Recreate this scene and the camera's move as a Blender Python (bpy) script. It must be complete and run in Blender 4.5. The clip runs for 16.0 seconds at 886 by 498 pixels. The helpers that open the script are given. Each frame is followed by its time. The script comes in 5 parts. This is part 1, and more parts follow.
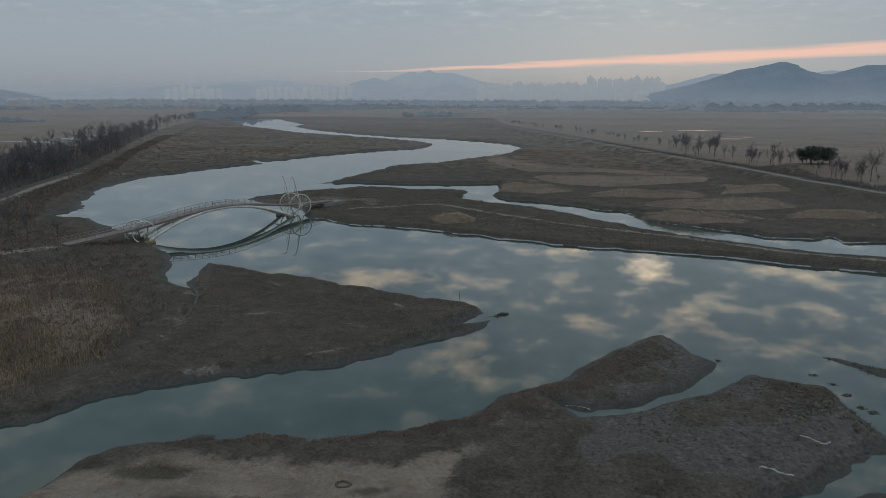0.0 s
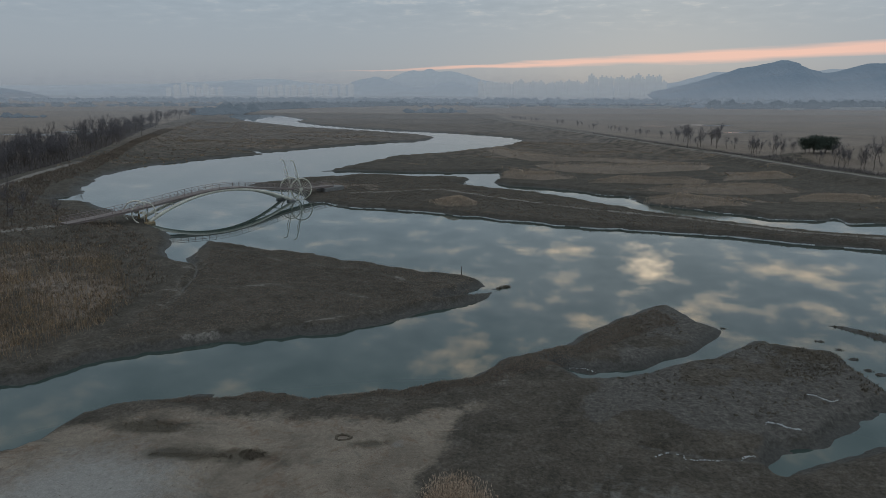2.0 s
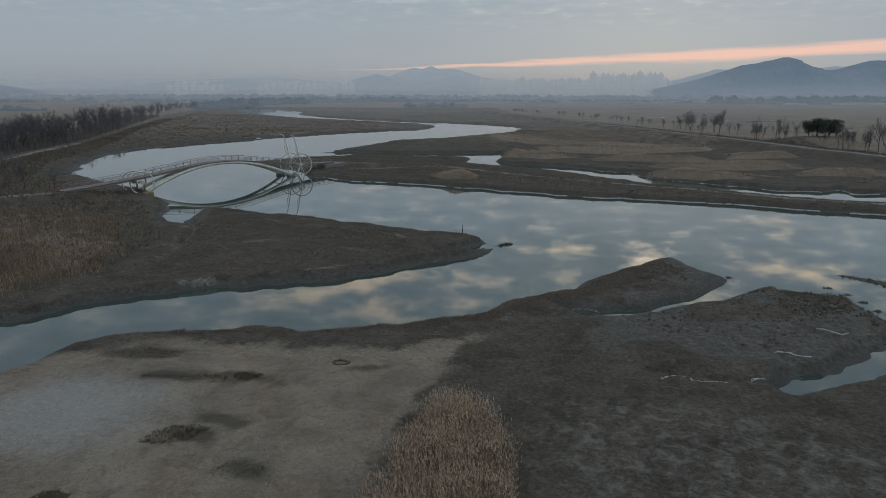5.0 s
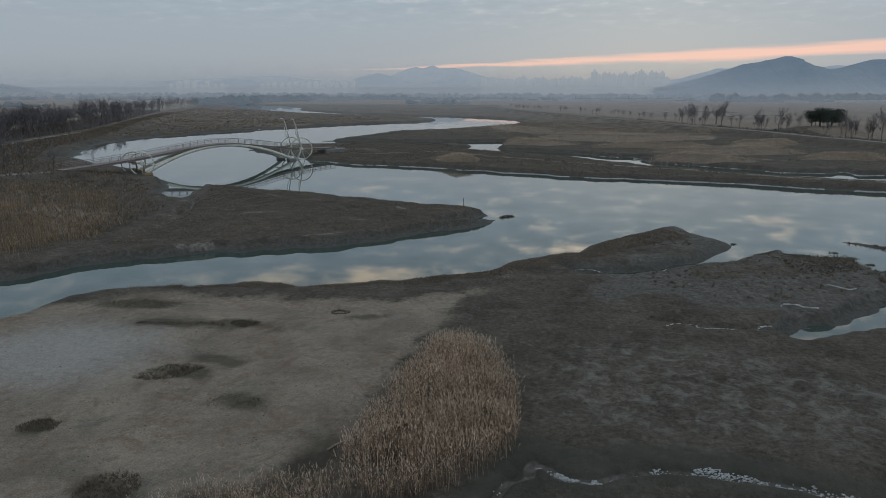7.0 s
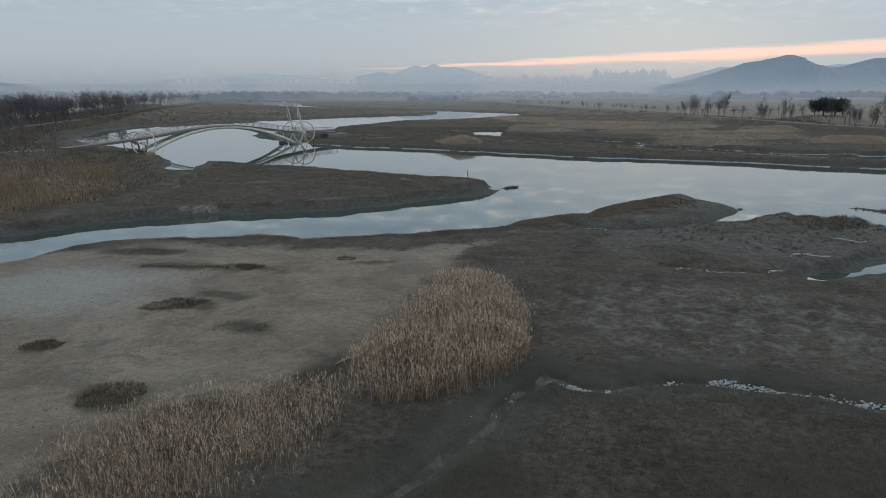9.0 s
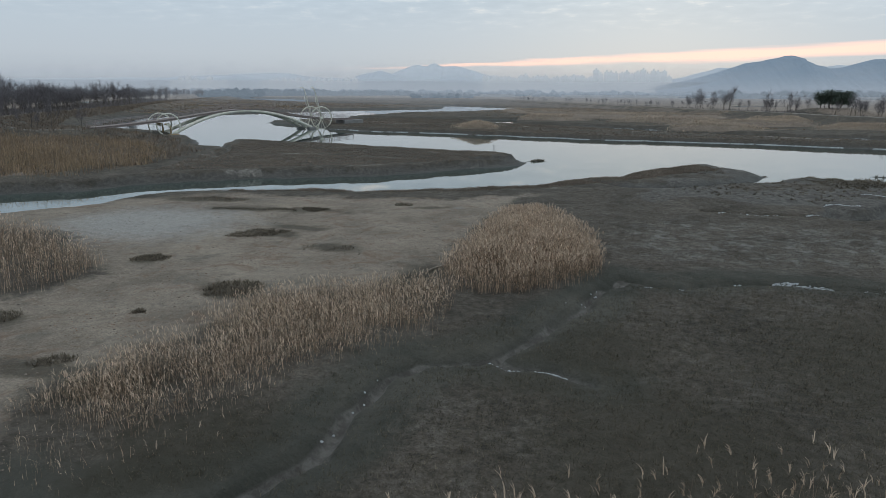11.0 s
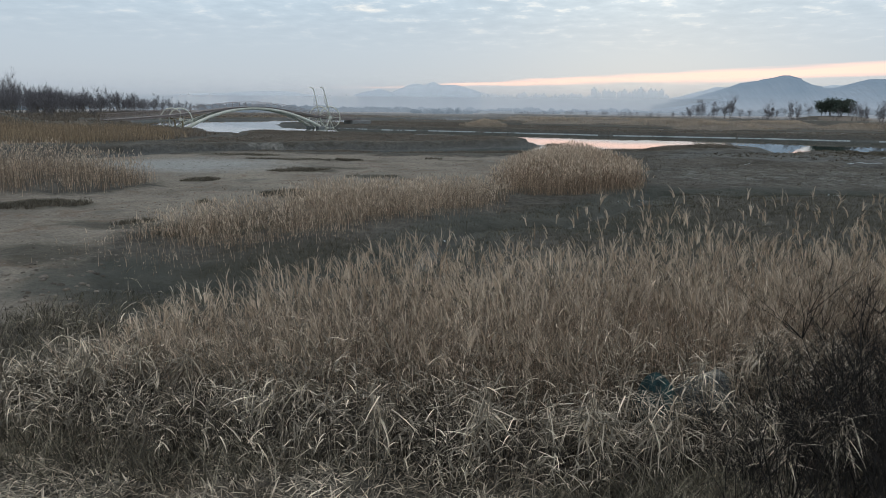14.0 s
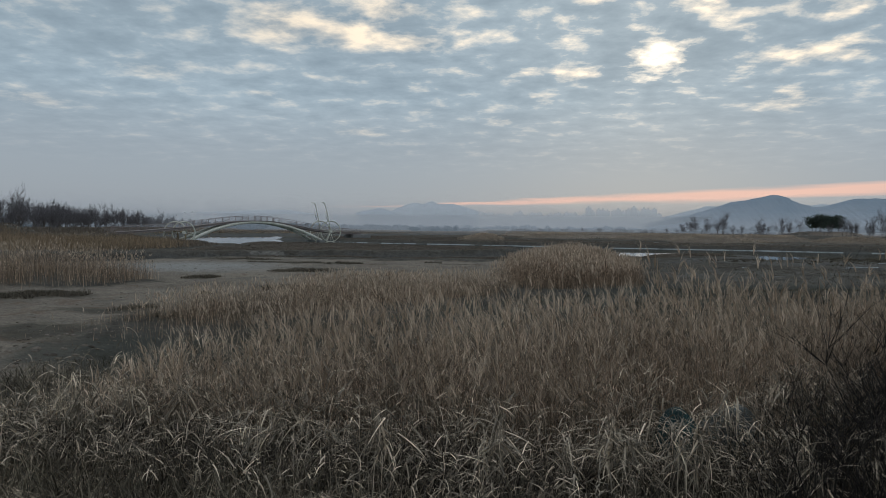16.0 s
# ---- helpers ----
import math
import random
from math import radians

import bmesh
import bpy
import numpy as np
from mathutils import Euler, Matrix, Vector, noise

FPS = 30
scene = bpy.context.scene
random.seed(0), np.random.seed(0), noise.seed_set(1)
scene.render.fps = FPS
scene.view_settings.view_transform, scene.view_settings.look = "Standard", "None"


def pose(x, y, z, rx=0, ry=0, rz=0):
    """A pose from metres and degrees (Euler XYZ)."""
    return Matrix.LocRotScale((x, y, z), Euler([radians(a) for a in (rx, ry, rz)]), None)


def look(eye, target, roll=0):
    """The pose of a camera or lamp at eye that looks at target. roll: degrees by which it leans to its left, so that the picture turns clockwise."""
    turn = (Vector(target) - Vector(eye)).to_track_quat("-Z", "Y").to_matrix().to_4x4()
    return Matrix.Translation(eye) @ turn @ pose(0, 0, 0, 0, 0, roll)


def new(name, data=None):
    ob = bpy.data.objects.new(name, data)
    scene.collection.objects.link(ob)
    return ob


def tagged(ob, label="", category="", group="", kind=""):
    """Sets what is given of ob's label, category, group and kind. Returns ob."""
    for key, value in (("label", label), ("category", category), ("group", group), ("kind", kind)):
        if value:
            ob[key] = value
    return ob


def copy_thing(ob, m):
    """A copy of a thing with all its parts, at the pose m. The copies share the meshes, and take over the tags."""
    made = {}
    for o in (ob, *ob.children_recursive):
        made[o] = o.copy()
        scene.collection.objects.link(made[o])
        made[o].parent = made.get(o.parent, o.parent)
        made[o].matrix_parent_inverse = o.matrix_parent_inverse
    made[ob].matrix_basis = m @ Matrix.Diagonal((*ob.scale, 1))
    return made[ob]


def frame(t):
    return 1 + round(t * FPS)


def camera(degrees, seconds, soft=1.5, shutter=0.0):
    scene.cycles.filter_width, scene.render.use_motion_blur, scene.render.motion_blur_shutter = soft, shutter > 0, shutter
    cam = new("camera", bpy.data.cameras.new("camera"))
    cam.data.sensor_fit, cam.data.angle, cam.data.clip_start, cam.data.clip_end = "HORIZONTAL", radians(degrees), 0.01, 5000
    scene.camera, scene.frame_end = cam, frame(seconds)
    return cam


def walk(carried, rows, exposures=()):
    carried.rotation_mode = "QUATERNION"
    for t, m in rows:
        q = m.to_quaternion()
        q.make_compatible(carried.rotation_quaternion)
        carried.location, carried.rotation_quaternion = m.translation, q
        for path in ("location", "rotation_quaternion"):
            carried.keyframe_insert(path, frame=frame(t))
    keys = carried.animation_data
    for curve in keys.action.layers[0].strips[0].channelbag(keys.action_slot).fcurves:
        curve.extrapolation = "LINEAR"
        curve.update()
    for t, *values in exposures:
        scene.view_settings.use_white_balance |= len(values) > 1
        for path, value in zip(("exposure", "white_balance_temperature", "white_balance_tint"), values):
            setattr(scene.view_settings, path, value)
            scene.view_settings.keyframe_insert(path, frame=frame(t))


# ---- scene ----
cam = camera(66.6, 16.0, soft=0.75)
PATH = [
    (0, (3.764, 12.765, 33.745), (3.494, 14.696, 33.299), 0.1),
    (1, (3.788, 12.652, 31.607), (3.516, 14.582, 31.16), 0.2),
    (2, (3.719, 12.739, 29.404), (3.446, 14.669, 28.956), 0.1),
    (3, (3.834, 12.684, 27.198), (3.56, 14.613, 26.748), 0.1),
    (4, (3.828, 12.714, 24.959), (3.552, 14.643, 24.508), 0.1),
    (6.5, (3.749, 12.77, 19.506), (3.472, 14.698, 19.054), 0.1),
    (7, (3.825, 12.749, 18.419), (3.545, 14.677, 17.967), 0.1),
    (7.5, (3.764, 12.801, 17.282), (3.485, 14.729, 16.829), 0.1),
    (8, (3.752, 12.804, 16.219), (3.47, 14.731, 15.765), 0.1),
    (10.5, (1.058, 9.259, 11.233), (0.778, 11.186, 10.78), 0.3),
    (11, (-0.436, 7.751, 10.401), (-0.716, 9.679, 9.947), 0.4),
    (11.5, (-1.801, 6.421, 9.432), (-2.081, 8.348, 8.977), 0.4),
    (12, (-2.582, 5.61, 8.462), (-2.862, 7.537, 8.006), 0.4),
    (12.5, (-2.851, 5.395, 7.582), (-3.13, 7.322, 7.125), 0.5),
    (13, (-2.861, 5.352, 6.757), (-3.14, 7.28, 6.3), 0.6),
    (13.5, (-2.81, 5.433, 5.896), (-3.088, 7.362, 5.442), 0.6),
    (14, (-2.765, 5.453, 5.117), (-3.041, 7.393, 4.716), 0.6),
    (14.5, (-2.755, 5.45, 4.377), (-3.033, 7.405, 4.059), 0.6),
    (15, (-2.768, 5.458, 4.029), (-3.048, 7.425, 3.794), 0.7),
    (15.5, (-2.829, 5.435, 4.005), (-3.108, 7.41, 3.859), 0.6),
    (16, (-2.871, 5.442, 4.009), (-3.151, 7.422, 3.95), 0.6),
]
walk(cam, [(t, look(eye, target, roll)) for t, eye, target, roll in PATH], [(0, 0.02), (4, 0.04), (6.5, 0.1), (8, 0.28), (11, 0.66), (13, 0.58), (14, 0.72), (14.5, 0.66), (15.2, 0.42), (16, 0.06)])

# ---- world, sun, exposure ----
SUN_AZ, SUN_EL = 9.1, 13.4            # degrees east of the y axis, degrees above the horizon


def nd(tree, kind, **values):
    """A node with its settings; keys that start with i_ set inputs by position."""
    n = tree.nodes.new(kind)
    for k, v in values.items():
        if k.startswith("i_"):
            s = n.inputs[int(k[2:])]
            if isinstance(v, bpy.types.NodeSocket):
                tree.links.new(v, s)
            else:
                s.default_value = v
        elif k == "operation":
            n.operation = v
        elif k == "blend_type":
            n.blend_type = v
        elif k == "data_type":
            n.data_type = v
        elif k == "attribute_name":
            n.attribute_name = v
    return n


def calc(tree, op, a, b=0.0, c=0.0):
    return nd(tree, "ShaderNodeMath", operation=op, i_0=a, i_1=b, i_2=c).outputs[0]


def ramp(tree, fac, stops):
    r = tree.nodes.new("ShaderNodeValToRGB")
    tree.links.new(fac, r.inputs[0])
    els = r.color_ramp.elements
    while len(els) < len(stops):
        els.new(0.5)
    for e, (p, c) in zip(els, stops):
        e.position = p
        e.color = (*c, 1) if isinstance(c, tuple) else (c, c, c, 1)
    return r.outputs[0]


def mixc(tree, fac, a, b, how="MIX"):
    m = tree.nodes.new("ShaderNodeMix")
    m.data_type, m.blend_type = "RGBA", how
    for s, v in ((m.inputs[0], fac), (m.inputs[6], a), (m.inputs[7], b)):
        if isinstance(v, bpy.types.NodeSocket):
            tree.links.new(v, s)
        else:
            s.default_value = (*v, 1) if isinstance(v, tuple) else v
    return m.outputs[2]


world = bpy.data.worlds.new("dusk_sky")
scene.world = world
world.use_nodes = True
wt = world.node_tree
wt.nodes.clear()
way = nd(wt, "ShaderNodeTexCoord").outputs["Generated"]
sep = nd(wt, "ShaderNodeSeparateXYZ", i_0=way)
wx, wy, wz = sep.outputs
up = calc(wt, "MAXIMUM", wz, 0.0)
flat = calc(wt, "ADD", up, 0.10)
cloud_at = nd(wt, "ShaderNodeCombineXYZ", i_0=calc(wt, "DIVIDE", wx, flat), i_1=calc(wt, "DIVIDE", wy, flat), i_2=0.0).outputs[0]
big = nd(wt, "ShaderNodeTexNoise", i_0=cloud_at)
big.inputs["Scale"].default_value, big.inputs["Detail"].default_value, big.inputs["Roughness"].default_value = 5.2, 9, 0.57
big.inputs["Distortion"].default_value = 0.12
soft_n = nd(wt, "ShaderNodeTexNoise", i_0=cloud_at)
soft_n.inputs["Scale"].default_value, soft_n.inputs["Detail"].default_value = 0.7, 4
az = calc(wt, "MULTIPLY", calc(wt, "ARCTAN2", wx, wy), 57.2958)
el = calc(wt, "MULTIPLY", calc(wt, "ARCSINE", wz), 57.2958)
sky = nd(wt, "ShaderNodeTexSky")
sky.sky_type, sky.sun_disc = "NISHITA", False
sky.sun_elevation, sky.sun_rotation = radians(SUN_EL), radians(SUN_AZ)
clear = mixc(wt, 1.0, sky.outputs[0], (0.028, 0.03, 0.032), "MULTIPLY")
veil = ramp(wt, calc(wt, "DIVIDE", el, 90.0), [(0.0, (0.27, 0.305, 0.35)), (0.03, (0.328, 0.37, 0.416)), (0.07, (0.338, 0.395, 0.45)), (0.12, (0.36, 0.45, 0.52)), (0.2, (0.36, 0.445, 0.505)), (0.3, (0.28, 0.37, 0.415)), (0.38, (0.3, 0.385, 0.43)), (0.5, (0.455, 0.5, 0.545)), (1.0, (0.6, 0.68, 0.76))])
grey = mixc(wt, 0.08, veil, clear)
# thick grey cloud and thin bright places between
thick = ramp(wt, calc(wt, "ADD", calc(wt, "MULTIPLY", big.outputs[0], 0.65), calc(wt, "MULTIPLY", soft_n.outputs[0], 0.35)), [(0.3, (0.62, 0.66, 0.7)), (0.44, (0.83, 0.855, 0.88)), (0.57, 1.1), (0.72, 1.34)])
clouded = ramp(wt, calc(wt, "DIVIDE", el, 20.0), [(0.22, 0.0), (0.55, 0.75), (1.0, 1.0)])
grey = mixc(wt, clouded, grey, mixc(wt, 1.0, grey, thick, "MULTIPLY"))
d_az = calc(wt, "DIVIDE", calc(wt, "SUBTRACT", az, SUN_AZ), 26.0)
d_el = calc(wt, "DIVIDE", calc(wt, "SUBTRACT", el, SUN_EL + 5), 16.0)
near_sun = calc(wt, "EXPONENT", calc(wt, "MULTIPLY", calc(wt, "ADD", calc(wt, "POWER", calc(wt, "ABSOLUTE", d_az), 2.0), calc(wt, "POWER", calc(wt, "ABSOLUTE", d_el), 2.0)), -1.0))
lift = ramp(wt, calc(wt, "DIVIDE", el, 40.0), [(0.28, 0.0), (0.4, 0.04), (0.5, 0.01), (1.0, 0.0)])
for a0, e0, wa, we, amount in ((9.3, 13.4, 4.4, 1.5, 0.115), (-21.3, 16.2, 3.6, 1.6, 0.2), (-16, 15.8, 2.6, 1.2, 0.17), (-13, 17.7, 3.0, 1.0, 0.17), (-31.2, 12, 2.6, 0.8, 0.15), (-29.2, 8.2, 1.8, 0.5, 0.13), (-22.9, 10.7, 1.4, 0.4, 0.14),
                               (-14.9, 8.0, 3.0, 0.4, 0.17), (-11.1, 15.3, 3.2, 1.0, 0.18), (-9.2, 10, 1.3, 0.4, 0.13), (-2.6, 9.2, 1.6, 0.4, 0.16), (3.1, 12.7, 1.8, 0.6, 0.14), (19.3, 10.2, 2.6, 1.0, 0.17), (21.5, 13.0, 4.5, 0.8, 0.15),
                               (-0.4, 10.8, 1.6, 0.5, 0.12), (-39.5, 9.1, 3.0, 0.5, 0.13), (-5, 21.8, 2.6, 2.4, 0.16), (14, 18, 2.6, 1.2, 0.13), (22, 17.5, 3, 1.4, 0.14), (4.2, 18, 2.2, 0.9, 0.12)):
    ua = calc(wt, "DIVIDE", calc(wt, "SUBTRACT", az, a0), wa)
    ue = calc(wt, "DIVIDE", calc(wt, "SUBTRACT", el, e0), we)
    bump_here = calc(wt, "EXPONENT", calc(wt, "MULTIPLY", calc(wt, "ADD", calc(wt, "MULTIPLY", ua, ua), calc(wt, "MULTIPLY", ue, ue)), -1.0))
    lift = calc(wt, "ADD", calc(wt, "MULTIPLY", bump_here, amount), lift)
gap = ramp(wt, calc(wt, "ADD", big.outputs[0], lift), [(0.56, 0.0), (0.66, 0.27), (0.83, 1.0)])
gap = calc(wt, "MULTIPLY", gap, calc(wt, "ADD", calc(wt, "MULTIPLY", near_sun, 0.6), 0.45))
gap = calc(wt, "MULTIPLY", gap, clouded)
core_a, core_e = calc(wt, "DIVIDE", calc(wt, "SUBTRACT", az, SUN_AZ), 4.0), calc(wt, "DIVIDE", calc(wt, "SUBTRACT", el, SUN_EL), 2.2)
core = calc(wt, "EXPONENT", calc(wt, "MULTIPLY", calc(wt, "ADD", calc(wt, "MULTIPLY", core_a, core_a), calc(wt, "MULTIPLY", core_e, core_e)), -1.0))
blaze = calc(wt, "ADD", calc(wt, "MULTIPLY", core, 0.95), calc(wt, "ADD", calc(wt, "MULTIPLY", near_sun, 0.35), 1.0))
bright = nd(wt, "ShaderNodeVectorMath", operation="SCALE", i_0=(1.3, 1.04, 0.73))
wt.links.new(blaze, bright.inputs["Scale"])
full_sky = mixc(wt, gap, grey, bright.outputs[0])
# the low orange opening under the cloud deck
wob = nd(wt, "ShaderNodeTexNoise", i_0=nd(wt, "ShaderNodeCombineXYZ", i_0=calc(wt, "MULTIPLY", az, 0.12), i_1=calc(wt, "MULTIPLY", el, 1.6), i_2=0.0).outputs[0])
wob.inputs["Scale"].default_value, wob.inputs["Detail"].default_value = 1.0, 5
mid = calc(wt, "ADD", calc(wt, "MULTIPLY", az, 0.036), 2.38)
off = calc(wt, "ADD", calc(wt, "SUBTRACT", el, mid), calc(wt, "MULTIPLY", calc(wt, "SUBTRACT", wob.outputs[0], 0.5), 0.9))
half = calc(wt, "MINIMUM", calc(wt, "MAXIMUM", calc(wt, "ADD", calc(wt, "MULTIPLY", az, 0.018), 0.32), 0.04), 0.58)
band = calc(wt, "DIVIDE", calc(wt, "ABSOLUTE", off), half)
band = ramp(wt, band, [(0.25, 1.0), (1.0, 0.0)])
band = calc(wt, "MULTIPLY", band, ramp(wt, calc(wt, "DIVIDE", calc(wt, "ADD", az, 40.0), 100.0), [(0.2, 0.0), (0.34, 0.8), (0.6, 1.0), (0.8, 0.6), (1.0, 0.0)]))
full_sky = mixc(wt, calc(wt, "MULTIPLY", band, 0.8), full_sky, (0.95, 0.58, 0.45))
bg = nd(wt, "ShaderNodeBackground", i_0=full_sky, i_1=1.0)
wt.links.new(bg.outputs[0], nd(wt, "ShaderNodeOutputWorld").inputs[0])

# the sun stays behind the cloud deck: its light comes through the bright openings of the sky above


# ---- materials ----
def surface(name, base, other=None, rough=0.85, scale=3.0, bump=0.3, metal=0.0, island=0.0, fine=9.0, spec=0.3, glow=None):
    """A material with two scales of colour variation and a bump. island: how much each loose piece differs in value."""
    m = bpy.data.materials.new(name)
    m.use_nodes = True
    t = m.node_tree
    b = t.nodes["Principled BSDF"]
    co = nd(t, "ShaderNodeTexCoord").outputs["Object"]
    n1 = nd(t, "ShaderNodeTexNoise", i_0=co)
    n1.inputs["Scale"].default_value, n1.inputs["Detail"].default_value = scale, 4
    n2 = nd(t, "ShaderNodeTexNoise", i_0=co)
    n2.inputs["Scale"].default_value, n2.inputs["Detail"].default_value = scale * fine, 3
    other = other or tuple(c * 0.65 for c in base)
    col = mixc(t, ramp(t, n1.outputs[0], [(0.35, 0.0), (0.65, 1.0)]), base, other)
    col = mixc(t, 0.5, col, mixc(t, 1.0, col, ramp(t, n2.outputs[0], [(0.3, 0.6), (0.7, 1.35)]), "MULTIPLY"))
    if island:
        r = nd(t, "ShaderNodeNewGeometry").outputs["Random Per Island"]
        spread = [(0.0, 1 - island), (0.6, 1 - 0.5 * island), (0.85, 1 + 0.7 * island), (1.0, 1 + 1.1 * island)] if island > 0.65 else [(0.0, 1 - island), (1.0, 1 + island)]
        col = mixc(t, 1.0, col, ramp(t, r, spread), "MULTIPLY")
    t.links.new(col, b.inputs["Base Color"])
    b.inputs["Roughness"].default_value, b.inputs["Metallic"].default_value = rough, metal
    b.inputs["Specular IOR Level"].default_value = spec
    if bump:
        bp = nd(t, "ShaderNodeBump")
        bp.inputs["Strength"].default_value, bp.inputs["Distance"].default_value = bump, 0.05
        t.links.new(n2.outputs[0], bp.inputs["Height"])
        t.links.new(bp.outputs[0], b.inputs["Normal"])
    if glow:
        b.inputs["Emission Color"].default_value, b.inputs["Emission Strength"].default_value = (*glow, 1), 1.0
    return m


def ground_material():
    m = bpy.data.materials.new("marsh_ground")
    m.use_nodes = True
    t = m.node_tree
    b = t.nodes["Principled BSDF"]
    co = nd(t, "ShaderNodeTexCoord").outputs["Object"]

    def noise_at(scale, detail=5, rough=0.6, warp=0.0):
        n = nd(t, "ShaderNodeTexNoise", i_0=co)
        n.inputs["Scale"].default_value, n.inputs["Detail"].default_value = scale, detail
        n.inputs["Roughness"].default_value, n.inputs["Distortion"].default_value = rough, warp
        return n.outputs[0]

    def zone(name):
        return nd(t, "ShaderNodeAttribute", attribute_name=name).outputs["Fac"]
    wide, mid_n, small, tiny = noise_at(0.025), noise_at(0.22, 6, 0.65, 0.4), noise_at(1.6, 6, 0.72), noise_at(11.0, 5, 0.75)
    marsh = mixc(t, ramp(t, mid_n, [(0.36, 0.0), (0.64, 1.0)]), (0.068, 0.058, 0.046), (0.116, 0.097, 0.078))
    marsh = mixc(t, ramp(t, small, [(0.5, 0.0), (0.72, 0.7)]), marsh, (0.058, 0.05, 0.035))
    marsh = mixc(t, ramp(t, noise_at(0.7, 6, 0.75, 0.3), [(0.5, 0.0), (0.72, 0.75)]), marsh, (0.16, 0.142, 0.12))
    tan = mixc(t, ramp(t, wide, [(0.35, 0.0), (0.65, 1.0)]), (0.29, 0.23, 0.185), (0.225, 0.18, 0.145))
    tan = mixc(t, ramp(t, mid_n, [(0.45, 0.0), (0.75, 0.6)]), tan, (0.095, 0.075, 0.058))
    sand = mixc(t, ramp(t, mid_n, [(0.35, 0.0), (0.65, 1.0)]), (0.31, 0.257, 0.203), (0.2, 0.164, 0.13))
    sand = mixc(t, ramp(t, small, [(0.58, 0.0), (0.7, 0.6)]), sand, (0.12, 0.1, 0.085))
    sand = mixc(t, ramp(t, noise_at(0.5, 7, 0.7, 0.8), [(0.53, 0.0), (0.64, 0.7)]), sand, (0.195, 0.13, 0.092))
    sand = mixc(t, ramp(t, noise_at(0.33, 7, 0.7, 1.2), [(0.55, 0.0), (0.68, 0.6)]), sand, (0.135, 0.125, 0.108))
    sand = mixc(t, ramp(t, calc(t, "ADD", zone("salt"), calc(t, "MULTIPLY", calc(t, "SUBTRACT", small, 0.5), 1.0)), [(0.25, 0.0), (0.8, 0.8)]), sand, (0.36, 0.345, 0.325))
    mud = mixc(t, ramp(t, small, [(0.35, 0.0), (0.65, 1.0)]), (0.15, 0.137, 0.123), (0.088, 0.079, 0.07))
    broken = calc(t, "MULTIPLY", calc(t, "SUBTRACT", mid_n, 0.5), 1.1)
    fray = calc(t, "ADD", broken, calc(t, "MULTIPLY", calc(t, "SUBTRACT", small, 0.5), 0.7))

    def edge(name, lo=0.42, hi=0.58):
        return ramp(t, calc(t, "ADD", zone(name), fray), [(lo, 0.0), (hi, 1.0)])
    col = mixc(t, edge("tan"), marsh, tan)
    col = mixc(t, edge("sand", 0.38, 0.66), col, sand)
    col = mixc(t, edge("mud"), col, mud)
    track = mixc(t, ramp(t, small, [(0.4, 0.0), (0.6, 1.0)]), (0.3, 0.27, 0.24), (0.22, 0.2, 0.175))
    col = mixc(t, edge("track"), col, track)
    col = mixc(t, 0.55, col, mixc(t, 1.0, col, ramp(t, tiny, [(0.3, 0.4), (0.7, 1.6)]), "MULTIPLY"))
    col = mixc(t, calc(t, "SUBTRACT", 0.85, calc(t, "MULTIPLY", zone("sand"), 0.6)), col, mixc(t, 1.0, col, ramp(t, noise_at(2.6, 6, 0.8), [(0.32, 0.35), (0.68, 1.65)]), "MULTIPLY"))
    pale = ramp(t, calc(t, "MULTIPLY", zone("frost"), ramp(t, noise_at(0.75, 7, 0.75, 0.6), [(0.44, 0.0), (0.66, 1.0)])), [(0.15, 0.0), (0.9, 0.58)])
    col = mixc(t, pale, col, (0.27, 0.26, 0.24))
    slime = ramp(t, calc(t, "ADD", zone("algae"), calc(t, "MULTIPLY", fray, 0.8)), [(0.3, 0.0), (0.75, 0.75)])
    col = mixc(t, slime, col, mixc(t, ramp(t, mid_n, [(0.4, 0.0), (0.6, 1.0)]), (0.055, 0.057, 0.047), (0.088, 0.085, 0.07)))
    stain = ramp(t, calc(t, "ADD", zone("stain"), fray), [(0.25, 0.0), (0.75, 0.68)])
    col = mixc(t, stain, col, (0.054, 0.047, 0.033))
    bed = ramp(t, calc(t, "ADD", zone("ditch"), calc(t, "MULTIPLY", fray, 0.3)), [(0.4, 0.0), (0.58, 0.95)])
    col = mixc(t, bed, col, mixc(t, ramp(t, small, [(0.4, 0.0), (0.6, 1.0)]), (0.185, 0.172, 0.155), (0.095, 0.086, 0.076)))
    wet = zone("wet")
    col = mixc(t, calc(t, "MULTIPLY", wet, 0.6), col, (0.043, 0.044, 0.04))
    t.links.new(col, b.inputs["Base Color"])
    t.links.new(ramp(t, wet, [(0.0, 0.92), (1.0, 0.6)]), b.inputs["Roughness"])
    b.inputs["Specular IOR Level"].default_value = 0.25
    grit = noise_at(4.0, 5, 0.7)
    h = calc(t, "ADD", calc(t, "MULTIPLY", small, 0.55), calc(t, "ADD", calc(t, "MULTIPLY", grit, 0.3), calc(t, "MULTIPLY", tiny, 0.2)))
    bp = nd(t, "ShaderNodeBump")
    bp.inputs["Strength"].default_value, bp.inputs["Distance"].default_value = 1.0, 0.28
    t.links.new(h, bp.inputs["Height"])
    t.links.new(bp.outputs[0], b.inputs["Normal"])
    return m


